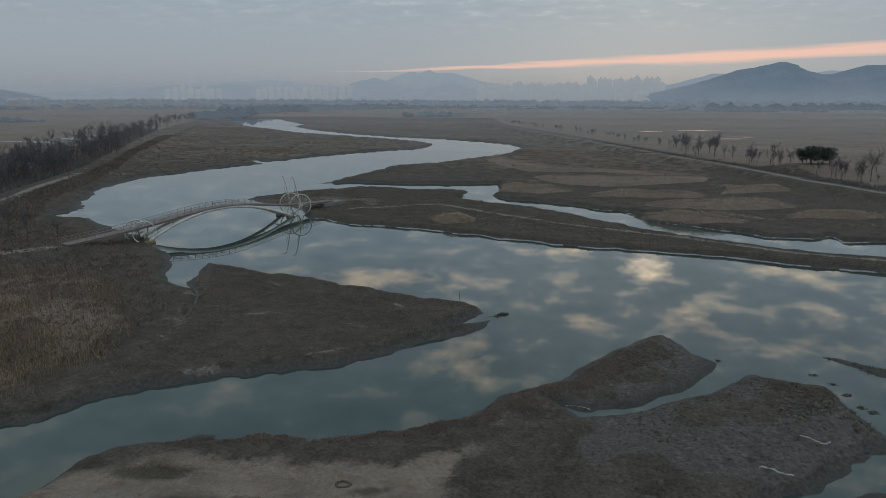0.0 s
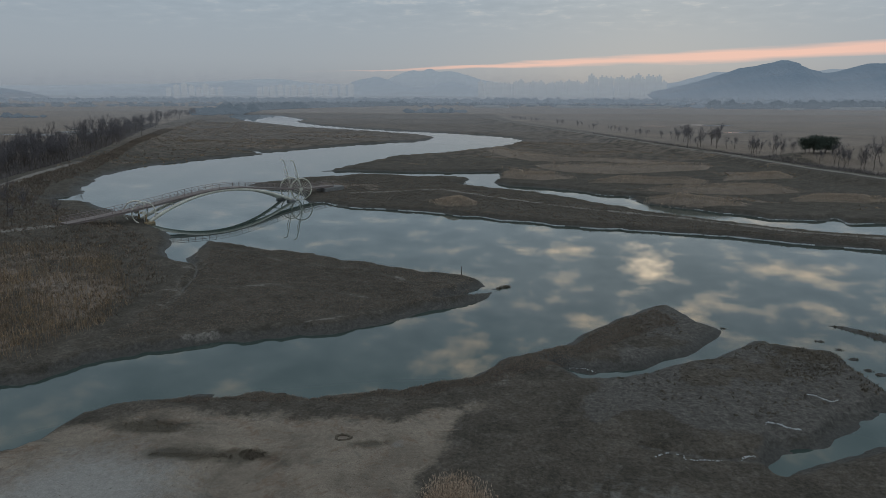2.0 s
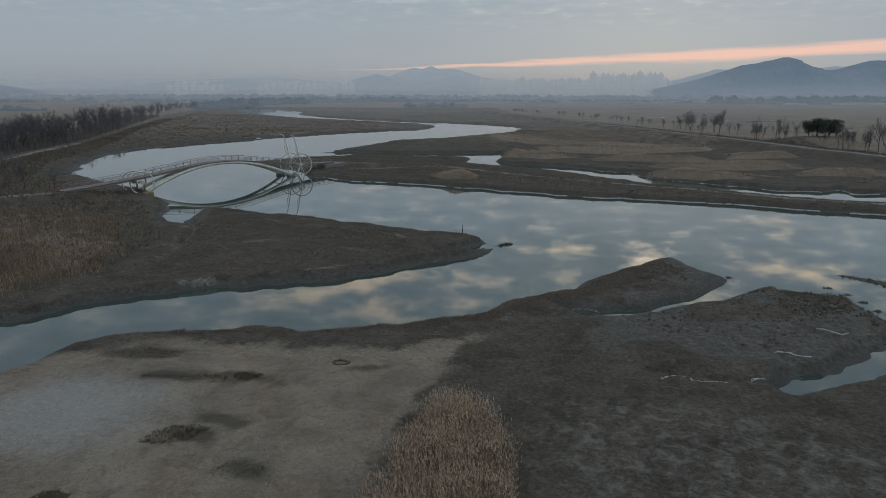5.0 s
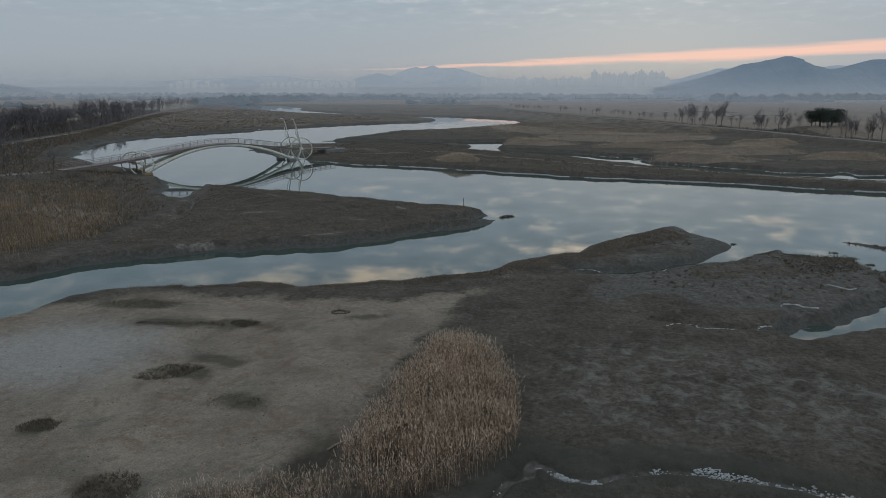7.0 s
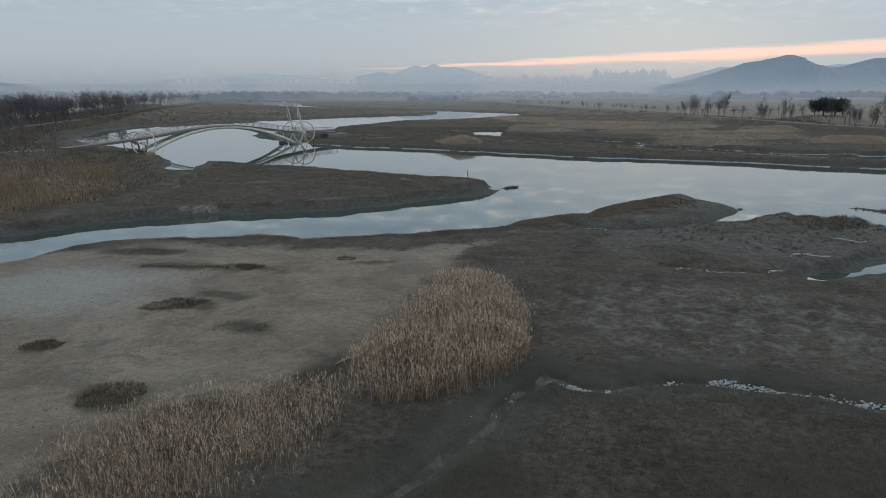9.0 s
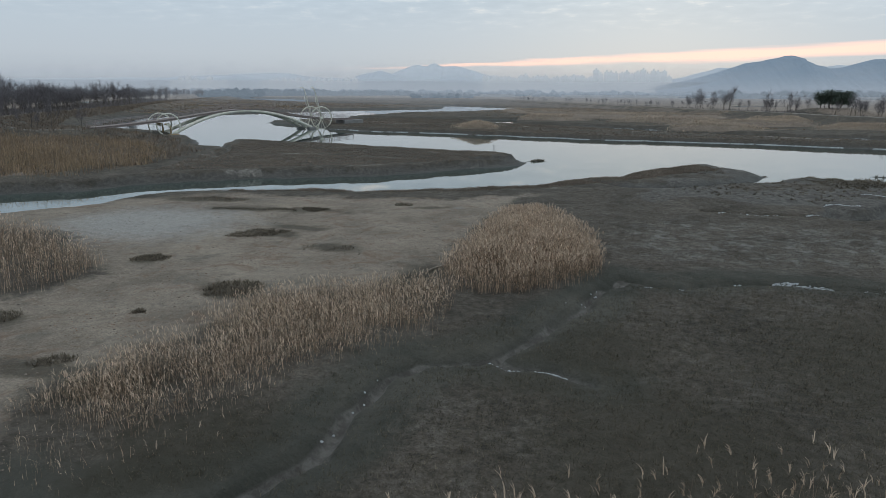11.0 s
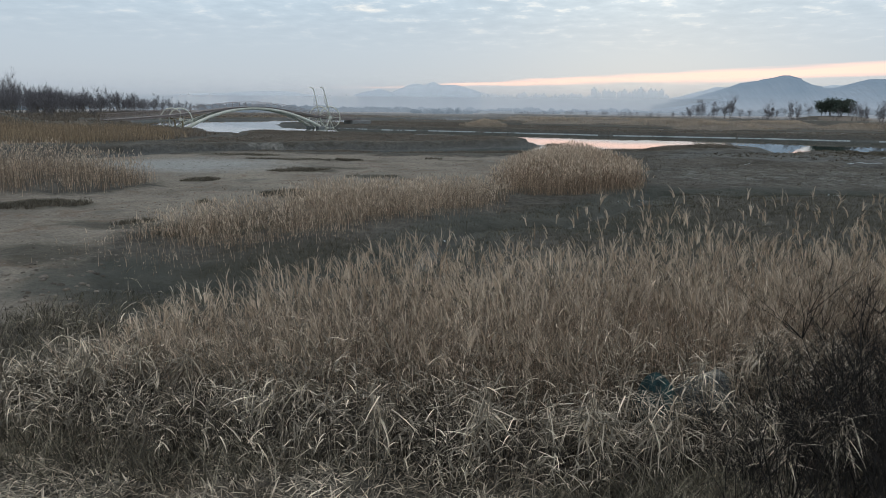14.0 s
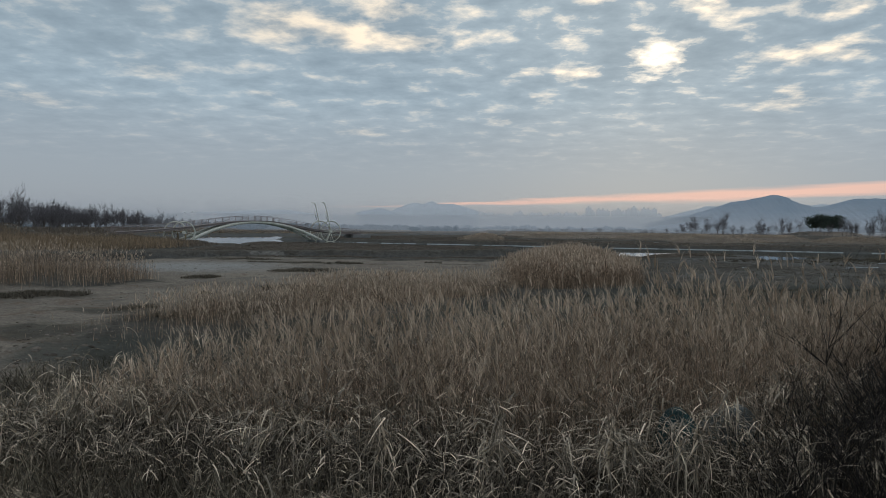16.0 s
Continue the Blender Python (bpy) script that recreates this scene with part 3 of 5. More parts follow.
def terrain(x, y):
    """Height and ground zones at plan points."""
    wob = np.clip(y / 80, 0.35, 4.0)
    qx = x + 0.75 * wob * vnoise(x, y, 5.0, 3) + 0.2 * vnoise(x, y, 1.1, 5) + 0.4 * wob * vnoise(x, y, 1.9 * wob, 7, 2)
    qy = y + 0.75 * wob * vnoise(x, y, 5.0, 11) + 0.2 * vnoise(x, y, 1.1, 13) + 0.4 * wob * vnoise(x, y, 1.9 * wob, 15, 2)
    land = -signed(qx, qy, RIVER)
    for isle in [SPIT, *ISLETS]:
        land = np.maximum(land, signed(x + 0.2 * vnoise(x, y, 1.5, 21), y, isle) * 0.7)
    bank = (2.2 + 0.8 * vnoise(x, y, 12.0, 17)) * (1 + 1.2 * step(140, 200, y) * step(-60, -110, x))
    top = 1.12 + 0.14 * vnoise(x, y, 14.0, 31)
    far_side = step(145, 165, y)
    top = top - 0.1 * far_side
    top = top * (1 - 0.75 * np.exp(-((x + 84) ** 2 + (y - 152) ** 2) / 45.0))
    low_point = step(72, 84, y) * step(-9, 3, x) * step(125, 112, y)
    top = top * (1 - low_point) + (0.98 + 0.14 * vnoise(x, y, 6.0, 35)) * low_point
    top = np.where((np.abs(x - 45) < 14) & (y > 90) & (y < 106) & (land > 0), 0.35, top)
    top = np.where((x > -4.5) & (x < 1) & (y > 112) & (y < 117), 0.4, top)
    k = np.clip(land / bank, 0, 1)
    # an eroded scarp above a narrow wet foreshore; the low eastern flats slope gently
    kc = k + 0.13 * vnoise(x, y, 2.6, 19) * step(0, 0.2, k) * step(1.0, 0.8, k)
    scarp = np.where(kc < 0.45, 0.45 * kc, 0.2 + 0.68 * step(0.45, 0.75, kc)) + 0.12 * step(0.75, 1.0, kc)
    gentle = k * (1.6 - 0.6 * k)
    z = np.where(land > 0, top * (gentle * low_point + scarp * (1 - low_point)), np.maximum(0.35 * land, -0.8))
    # hummocks of weed, finer on the near ground
    rough = step(1.5, 5, land)
    z = z + rough * ((0.10 + 0.08 * step(60, 80, y)) * vnoise(x, y, 1.3, 41) + 0.05 * vnoise(x, y, 0.45, 43, 2) * step(60, 20, y))
    sand = signed(qx, qy, SAND_FLAT)
    z = z - 0.06 * step(-1, 2, sand)
    ditch = np.full(x.shape, 99.0)
    for line in TIDE_DITCHES:
        ditch = np.minimum(ditch, line_distance(x + 0.55 * vnoise(x, y, 2.6, 51), y + 0.55 * vnoise(x, y, 2.6, 53), line))
    z = z - 0.42 * np.exp(-(ditch / 0.3) ** 2) - 0.2 * np.exp(-(ditch / 1.3) ** 2)
    rill = line_distance(x + 0.5 * vnoise(x, y, 3.0, 55), y, POINT_RILL)
    z = z - 0.6 * np.exp(-(rill / 0.7) ** 2) * step(0.5, 2.5, land)
    east, west = line_distance(x, y, EAST_ROAD), line_distance(x, y, WEST_ROAD)
    z = z + 2.0 * step(13, 3.0, east) + 1.8 * step(14, 3.5, west)
    mound_in = np.full(x.shape, -99.0)
    some = (y > 175) & (y < 385) & (x > -40) & (x < 110)
    mx, my = x[some] + 1.5 * vnoise(x[some], y[some], 9.0, 63), y[some]
    for bed in FAR_BEDS:
        mound_in[some] = np.maximum(mound_in[some], signed(mx, my, bed))
    z = z + 1.15 * step(-0.8, 4.0, mound_in) * (1 + 0.25 * vnoise(x, y, 7.0, 65))
    path = line_distance(x, y, BANK_PATH)
    z = z + 0.2 * step(5, 1.5, path) * step(0, 3, land)
    way_in = line_distance(x, y, APPROACH)
    z = z + 1.2 * step(9, 2.0, way_in) * step(0, 3, land)
    mound = np.hypot((x - 124) / 20, (y - 329) / 12)
    z = z + 3.6 * step(1.4, 0.4, mound)
    beyond_east = signed(x, y, EAST_ROAD + [(4000, 60), (4000, 4800), (-600, 4800)])
    beyond_west = signed(x, y, WEST_ROAD + [(-700, 4800), (-4000, 4800), (-4000, 120)])
    tan = np.maximum(step(8, 40, beyond_east), step(10, 45, beyond_west))
    tan = np.maximum(tan, step(900, 1100, y) * (land > 4))
    # far land paled towards tan beyond 130 m: haze put into ground colour
    tan = np.maximum(tan, (0.2 + 0.28 * step(230, 380, y)) * step(130, 180, y))
    # strips of taller reed on the far meadows
    strip = vnoise(x * 0.35, y + 0.25 * x, 9.0, 61) + 0.5 * vnoise(x, y, 60, 67)
    tan = np.maximum(tan, 0.52 * step(0.15, 0.4, strip) * step(165, 200, y) * step(5, 12, land))
    tan = np.maximum(tan, 0.6 * step(-46, -58, x) * step(60, 75, y) * step(135, 115, y) * step(4, 9, land) * step(-0.3, 0.3, vnoise(x, y, 14, 71)))
    tan = np.maximum(tan, 1.1 * step(-1.0, 1.2, mound_in))
    mud = np.clip(1 - land / (bank * (1.35 - 0.75 * step(140, 155, y) * step(-72, -52, x))), 0, 1)
    east_mud = step(14, 22, x + 0.35 * (100 - y)) * step(66, 72, y) * (y < 110) * (land > 0)
    mud = np.maximum(mud, 0.95 * east_mud * step(-0.35, 0.3, vnoise(x, y, 7, 81) + 0.25))
    mud = np.maximum(mud, 0.6 * np.exp(-(ditch / 0.6) ** 2))
    mud = np.where(tan > 0.9, 0, mud)
    wet = np.clip(1.15 - land / (bank * 0.8), 0, 1)
    track = np.maximum(0.8 * step(2.3, 1.2, east), 0.75 * step(2.6, 1.6, west) * (0.35 + 0.65 * step(290, 220, y)))
    track = np.maximum(track, 0.7 * step(1.6, 0.6, path))
    track = np.maximum(track, 0.6 * step(2.2, 1.2, way_in))
    track = np.maximum(track, 0.4 * step(1.3, 0.3, line_distance(x + 0.6 * vnoise(x, y, 3.0, 93), y, SAND_PATH)))
    for line, half_w, amount in POINT_TRAILS:
        track = np.maximum(track, amount * step(half_w * 1.5, half_w * 0.5, line_distance(x + 0.9 * vnoise(x, y, 4.0, 95), y + 0.9 * vnoise(x, y, 4.0, 97), line)))
    track = np.maximum(track, 0.45 * step(11.1, 10.4, y + 0.5 * vnoise(x, y, 2.0, 91) - 0.6) * (y > -10))
    stain = np.zeros(x.shape)
    sx, sy = x + 1.6 * vnoise(x, y, 4.0, 83), y + 0.9 * vnoise(x, y, 2.5, 85)
    for cx, cy, rx, ry in STAINS_AND_SHADE:
        stain = np.maximum(stain, np.exp(-((sx - cx) / rx) ** 2 - ((sy - cy) / ry) ** 2))
    stain = stain * (1 - 0.95 * np.exp(-(ditch / 0.8) ** 2))
    return z, dict(tan=tan, sand=0.95 * step(-3.2, 3.0, sand), mud=mud, wet=wet, track=track, stain=stain, ditch=np.exp(-(np.minimum(ditch, rill) / 0.27) ** 2) * step(-0.75, -0.1, vnoise(x, y, 3.0, 87)),
                   algae=np.exp(-(np.maximum(ditch - 0.5, 0) / 1.9) ** 2) * (y < 58), frost=step(-3, 3, signed(sx, sy, FROST)), salt=np.exp(-((sx + 28.5) / 7.5) ** 2 - ((sy - 52) / 7.0) ** 2))


def ground_height(x, y):
    x, y = np.atleast_1d(np.asarray(x, float)), np.atleast_1d(np.asarray(y, float))
    return terrain(x, y)[0]


def build_ground():
    ys = list(np.linspace(-80, 3.5, 22))
    while ys[-1] < 4700:
        y = ys[-1]
        ys.append(y + (max(0.15, 0.0058 * y) if y < 320 else 0.016 * y))
    ys = np.array(ys)
    u = np.concatenate([-1 - np.linspace(1, 0.05, 18) ** 2, np.linspace(-1, 1, 540), 1 + np.linspace(0.05, 1, 18) ** 2])
    yy = np.maximum(ys, 0)[:, None]
    core = np.clip(u, -1, 1)[None, :]
    extra = (u - np.clip(u, -1, 1))[None, :]
    x = -0.15 * yy + core * (14 + 0.72 * yy) + extra * (260 + 0.5 * yy)
    y = np.repeat(ys[:, None], len(u), 1)
    z, zones = terrain(x.ravel(), y.ravel())
    n, m = x.shape
    i = np.arange(n * m).reshape(n, m)
    quads = np.stack([i[:-1, :-1], i[:-1, 1:], i[1:, 1:], i[1:, :-1]], -1).reshape(-1, 4)
    ob = from_arrays("ground", np.stack([x.ravel(), y.ravel(), z], -1), quads, M_GROUND, True)
    for name, values in zones.items():
        ob.data.attributes.new(name, "FLOAT", "POINT").data.foreach_set("value", np.asarray(values, np.float32))
    return tagged(ob, "flat tidal marsh of brown weed, pale sand and grey mud", "ground", kind="structure")


ground = build_ground()
bm = bmesh.new()
bm.faces.new([bm.verts.new(c) for c in ((-620, 8, 0), (170, 8, 0), (170, 1150, 0), (-620, 1150, 0))])
water = tagged(part("water", bm, M_WATER), "still dark teal river water mirroring the clouds", "water", kind="structure")


# ---- hills, towers and woods on the skyline ----
def hill_range(name, y, profile, material, label, depth=500, base=-5):
    """A ridge at that distance; profile: azimuth and elevation of its skyline, in degrees."""
    pa, pe = zip(*profile)
    azs = np.arange(pa[0], pa[-1], 0.07)
    height = sum(np.interp(azs + d, pa, pe) for d in (-0.26, -0.13, 0, 0.13, 0.26)) / 5
    height = np.maximum(0, height * (1 + 0.05 * vnoise(azs, azs * 0 + y, 1.6, 5, 3)) + 0.035 * vnoise(azs, azs * 0 + y, 0.5, 6, 3))
    rows = []
    for k, (dy, s) in enumerate(((-depth, 0.0), (-depth * 0.6, 0.45), (-depth * 0.25, 0.85), (0, 1.0), (depth * 0.3, 0.7), (depth * 0.6, 0.0))):
        x = np.tan(np.radians(azs)) * y
        wrinkle = 1 + 0.12 * vnoise(azs * 3, azs * 0 + k * 1.7, 1.0, 9, 3) * (0 < s < 1)
        rows.append(np.stack([x, np.full(len(azs), y + dy), base + (y * np.tan(np.radians(height)) + 33 - base) * s * wrinkle], -1))
    v = np.stack(rows)
    i = np.arange(v.shape[0] * v.shape[1]).reshape(v.shape[:2])
    quads = np.stack([i[:-1, :-1], i[:-1, 1:], i[1:, 1:], i[1:, :-1]], -1).reshape(-1, 4)
    return tagged(from_arrays(name, v, quads, material, True), label, "hill", kind="structure")


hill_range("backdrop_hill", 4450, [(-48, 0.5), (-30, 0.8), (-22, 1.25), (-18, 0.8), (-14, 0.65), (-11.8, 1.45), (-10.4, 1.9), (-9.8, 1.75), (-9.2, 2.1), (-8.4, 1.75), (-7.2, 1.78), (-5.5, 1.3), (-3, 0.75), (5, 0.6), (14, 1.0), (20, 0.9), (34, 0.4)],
           M_HILL_FAR, "mountain ridge with grey-blue evening haze put into its glow", 200)
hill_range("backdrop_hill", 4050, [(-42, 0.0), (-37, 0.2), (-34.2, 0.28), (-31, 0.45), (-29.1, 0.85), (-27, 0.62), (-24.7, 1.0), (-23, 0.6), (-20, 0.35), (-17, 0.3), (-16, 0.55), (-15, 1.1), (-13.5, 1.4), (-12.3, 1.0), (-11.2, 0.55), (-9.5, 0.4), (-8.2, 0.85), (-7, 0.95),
                                   (-5.6, 0.45), (-4.2, 0.15), (2, 0.15), (6, 0.3), (9, 0.55), (11.5, 1.15), (13.1, 1.7), (15, 1.6), (18, 1.2), (21, 1.9), (23.5, 1.75), (28, 0.6), (32, 0)], M_HILL_MID, "wooded hills beyond the plain with blue haze put into their glow")
hill_range("backdrop_hill", 3500, [(8.0, 0), (10, 0.42), (11.5, 0.75), (13, 1.2), (14.3, 1.72), (15.2, 2.0), (16.2, 2.2), (17.2, 2.4), (17.9, 2.6), (18.5, 2.42), (19.2, 2.0), (19.9, 1.72), (20.8, 1.55), (21.5, 1.72), (22.4, 2.05), (23.1, 2.25), (24.4, 2.3), (27, 2.2), (32, 1.0), (37, 0)], M_HILL_NEAR, "wooded hill rising over the plain with dark blue haze put into its glow")
hill_range("backdrop_hill", 3400, [(-50, 0.6), (-44, 0.75), (-41.5, 0.55), (-40.3, 0.4), (-39.2, 0)], M_HILL_NEAR, "wooded hill at the plain's edge with dark blue haze put into its glow")


def haze_sheet_material(strength):
    """Glowing, mostly transparent sheet colour that stands in for haze and thins out upwards."""
    m = bpy.data.materials.new("glowing_haze_sheet")
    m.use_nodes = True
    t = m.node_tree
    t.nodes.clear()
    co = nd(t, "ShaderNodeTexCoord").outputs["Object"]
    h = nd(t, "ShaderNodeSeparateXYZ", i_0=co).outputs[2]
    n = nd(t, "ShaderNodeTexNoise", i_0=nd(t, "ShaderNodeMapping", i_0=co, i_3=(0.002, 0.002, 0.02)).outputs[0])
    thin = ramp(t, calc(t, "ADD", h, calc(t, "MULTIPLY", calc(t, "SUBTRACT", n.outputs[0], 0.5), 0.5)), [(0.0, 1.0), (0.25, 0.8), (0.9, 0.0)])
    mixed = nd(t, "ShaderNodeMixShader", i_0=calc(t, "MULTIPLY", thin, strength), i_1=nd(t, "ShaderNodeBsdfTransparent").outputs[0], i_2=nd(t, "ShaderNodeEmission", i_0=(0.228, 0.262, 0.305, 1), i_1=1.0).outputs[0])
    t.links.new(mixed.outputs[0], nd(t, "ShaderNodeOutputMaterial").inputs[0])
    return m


# upright glowing sheets, one behind another, added in place of haze
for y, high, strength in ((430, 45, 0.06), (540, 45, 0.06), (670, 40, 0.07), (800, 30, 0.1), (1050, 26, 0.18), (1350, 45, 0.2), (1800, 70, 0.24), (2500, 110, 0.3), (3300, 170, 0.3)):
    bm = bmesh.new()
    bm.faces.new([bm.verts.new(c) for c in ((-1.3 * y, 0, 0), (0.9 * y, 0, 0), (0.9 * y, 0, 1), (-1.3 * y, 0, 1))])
    mist = tagged(part("backdrop_haze_sheet", bm, haze_sheet_material(strength)), "flat glowing see-through sheet standing in for blue evening haze", "mist", kind="structure")
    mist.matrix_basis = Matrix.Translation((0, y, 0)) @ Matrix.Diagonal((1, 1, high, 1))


def tower(w, d, h):
    """An apartment block with its recessed window columns."""
    bm = bmesh.new()
    box(bm, -w / 2, -d / 2, 0, w / 2, d / 2, h)
    for k in range(3):
        x = (-0.3 + 0.3 * k) * w
        box(bm, x - w * 0.09, -d / 2 - 0.6, 4, x + w * 0.09, -d / 2 + 0.2, h - 3)
    box(bm, -w * 0.15, -d * 0.2, h, w * 0.15, d * 0.2, h + 5)
    return bm


first_tower = tagged(part("apartment_building", tower(26, 16, 62), M_TOWER), "apartment tower far across the plain with pale haze put into its glow", "building", "apartment towers")
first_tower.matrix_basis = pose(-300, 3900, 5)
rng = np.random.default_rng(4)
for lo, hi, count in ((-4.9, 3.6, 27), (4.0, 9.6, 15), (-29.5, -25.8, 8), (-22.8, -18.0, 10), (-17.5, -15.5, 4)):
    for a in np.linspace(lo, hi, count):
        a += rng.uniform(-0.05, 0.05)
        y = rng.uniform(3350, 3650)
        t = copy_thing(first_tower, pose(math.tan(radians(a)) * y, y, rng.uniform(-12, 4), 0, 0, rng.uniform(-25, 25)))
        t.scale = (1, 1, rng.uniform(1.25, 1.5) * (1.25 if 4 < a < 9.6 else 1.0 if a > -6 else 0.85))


def far_wood(name, pts, count, height, width, seed, label, material=None):
    """A long wood: many tapered, uneven clumps in one mesh."""
    r = np.random.default_rng(seed)
    pts = np.array(pts, float)
    seg = r.integers(0, len(pts) - 1, count)
    k = r.random(count)[:, None]
    c = pts[seg] * (1 - k) + pts[seg + 1] * k + r.normal(0, width, (count, 2))
    z = ground_height(c[:, 0], c[:, 1])
    verts, faces = [], []
    for n in range(count):
        h, w = height * r.uniform(0.35, 0.7) * r.choice((1.0, 1.0, 1.5)), height * r.uniform(0.5, 1.1)
        base = len(verts)
        for lev, s in ((0.0, 0.35), (0.35, 1.0), (0.75, 0.7)):
            for q in range(6):
                a = q * math.pi / 3 + lev * 2
                s2 = s * r.uniform(0.7, 1.25)
                verts.append((c[n, 0] + w * s2 * math.cos(a), c[n, 1] + w * s2 * math.sin(a), z[n] + h * (lev + r.uniform(-0.08, 0.08))))
        for q in range(6):
            verts.append((c[n, 0] + w * 0.15 * math.cos(q), c[n, 1] + w * 0.15 * math.sin(q), z[n] + h * r.uniform(0.85, 1.1)))
        for lev in range(3):
            for q in range(6):
                faces.append((base + lev * 6 + q, base + lev * 6 + (q + 1) % 6, base + lev * 6 + 6 + (q + 1) % 6, base + lev * 6 + 6 + q))
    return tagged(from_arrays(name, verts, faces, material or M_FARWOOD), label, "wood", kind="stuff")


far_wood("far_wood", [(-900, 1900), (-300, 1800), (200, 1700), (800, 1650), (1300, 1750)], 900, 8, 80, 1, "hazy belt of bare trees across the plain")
far_wood("far_wood", [(-1900, 2500), (-600, 2450), (600, 2300), (1900, 2400)], 1700, 17, 260, 8, "belt of trees and low roofs below the hills with blue haze put into its glow", M_HAZEWOOD)
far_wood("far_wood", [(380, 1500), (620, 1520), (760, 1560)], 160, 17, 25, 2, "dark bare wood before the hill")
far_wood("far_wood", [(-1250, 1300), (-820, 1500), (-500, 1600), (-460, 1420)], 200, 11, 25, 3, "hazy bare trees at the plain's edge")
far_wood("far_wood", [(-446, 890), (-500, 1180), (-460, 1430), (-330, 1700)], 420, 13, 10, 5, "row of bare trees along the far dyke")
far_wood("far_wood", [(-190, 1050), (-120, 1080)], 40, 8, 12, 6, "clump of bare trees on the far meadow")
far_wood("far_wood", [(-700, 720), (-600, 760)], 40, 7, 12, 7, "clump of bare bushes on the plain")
bm = bmesh.new()
box(bm, -20, -5, 0, 20, 5, 4)
bmesh.ops.bevel(bm, geom=[e for e in bm.edges if abs(e.verts[0].co.z - 4) < 0.1 and abs(e.verts[1].co.z - 4) < 0.1], offset=1.5, segments=2, affect="EDGES")
shed = tagged(part("greenhouse", bm, M_SHED), "long low white farm greenhouse on the plain", "greenhouse", "far farm sheds")
shed.matrix_basis = pose(470, 1380, 1)
for x, y, rz in ((760, 1480, 5), (620, 1560, -4), (300, 1620, 8), (180, 1660, 0), (60, 1640, 3), (-20, 1700, 0), (840, 1600, 0), (900, 1640, 2), (-900, 1500, 5), (-960, 1550, -5)):
    copy_thing(shed, pose(x, y, 1, 0, 0, rz))
for x, y, long, rz in ((-110, 1500, 1.5, 2), (-88, 1490, 1.2, -3), (62, 1480, 1.4, 4), (84, 1500, 1.6, 0), (118, 1490, 1.1, -5), (172, 1500, 1.5, 3), (214, 1480, 1.3, 0), (248, 1500, 1.0, -2), (600, 1430, 2.2, 4), (650, 1450, 2.0, 3), (-640, 1400, 1.2, 0), (-600, 1430, 0.9, 6)):
    copy_thing(shed, pose(x, y, 1, 0, 0, rz)).scale = (long, 1, 1.15)


# ---- trees ----
def ribbons(n, base, length, lean, bend, width, segs, rng, twist=None):
    """n bent, tapered leaf strips: corners (n, segs + 1, 2, 3). lean: horizontal run at the tip of a straight strip over its length."""
    ang = rng.uniform(0, 2 * math.pi, n) if twist is None else twist
    out = np.stack([np.cos(ang), np.sin(ang), np.zeros(n)], -1)
    face = rng.uniform(0, math.pi, n)
    side = np.stack([np.cos(face), np.sin(face), np.zeros(n)], -1)
    p, d = base.copy(), lean.copy()
    rows = []
    for k in range(segs + 1):
        w = (width * (1 - 0.8 * (k / segs) ** 2))[:, None] * side * 0.5
        rows.append(np.stack([p - w, p + w], 1))
        th = d + bend * (k + 0.5) / segs
        p = p + (length / segs)[:, None] * (out * np.sin(th)[:, None] + np.array([0, 0, 1]) * np.cos(th)[:, None])
    return np.stack(rows, 1), p


def strip_faces(n, segs, first=0):
    i = first + np.arange(n)[:, None] * (segs + 1) * 2 + np.arange(segs)[None, :] * 2
    return np.stack([i, i + 1, i + 3, i + 2], -1).reshape(-1, 4)


def bare_tree(seed, height):
    """A leafless tree: a tapered trunk with limbs, and a crown of fine twigs."""
    r = random.Random(seed)
    root = tagged(new("bare_tree"), "leafless dark-barked tree beside the dyke", "tree", "bare trees on the dykes")
    wood, twigs = bmesh.new(), bmesh.new()

    def grow(p, d, length, rad, depth):
        rad = max(rad, 0.022)
        pts, rr = [p], [rad]
        for k in range(3):
            d = (d + Vector((r.uniform(-0.16, 0.16), r.uniform(-0.16, 0.16), r.uniform(-0.03, 0.13)))).normalized()
            p = p + d * length / 3
            pts.append(p)
            rr.append(rad * (1 - 0.2 * (k + 1)))
        if depth == 3:
            tube(twigs, (pts[0], pts[3]), (rr[0], rr[3]), 3)
            return
        tube(wood if depth < 2 else twigs, pts, rr, 5 if depth < 2 else 3)
        for k in range(4 if depth else 6):
            at = pts[r.choice((2, 3))] if depth else pts[1] + (pts[3] - pts[1]) * (k / 5)
            side = Vector((r.uniform(-1, 1), r.uniform(-1, 1), r.uniform(0.25, 0.9))).normalized()
            grow(at, (d * 0.5 + side * 0.8).normalized(), length * r.uniform(0.5, 0.72), rr[2] * 0.55, depth + 1)
    grow(Vector((0, 0, -0.2)), Vector((r.uniform(-0.1, 0.1), r.uniform(-0.1, 0.1), 1)).normalized(), height * 0.5, height * 0.016, 0)
    part("trunk", wood, M_BARK, root)
    crown = tagged(part("crown", twigs, M_TWIG, root), kind="stuff")
    # the finest twigs, as thin tapered slivers round the branch ends
    g = np.random.default_rng(seed)
    ends = np.array([tuple(v.co) for v in crown.data.vertices])
    c = ends[g.integers(0, len(ends), 300)] + g.normal(0, height * 0.02, (300, 3))
    v, _ = ribbons(300, c, g.uniform(0.08, 0.16, 300) * height, g.uniform(0.0, 0.9, 300), g.uniform(-0.3, 0.4, 300), np.full(300, 0.06), 1, g)
    tagged(from_arrays("twig_spray", v, strip_faces(300, 1), M_TWIG, parent=root), kind="stuff")
    return root


tree_kinds = [bare_tree(11 + k, 8.0) for k in range(5)]
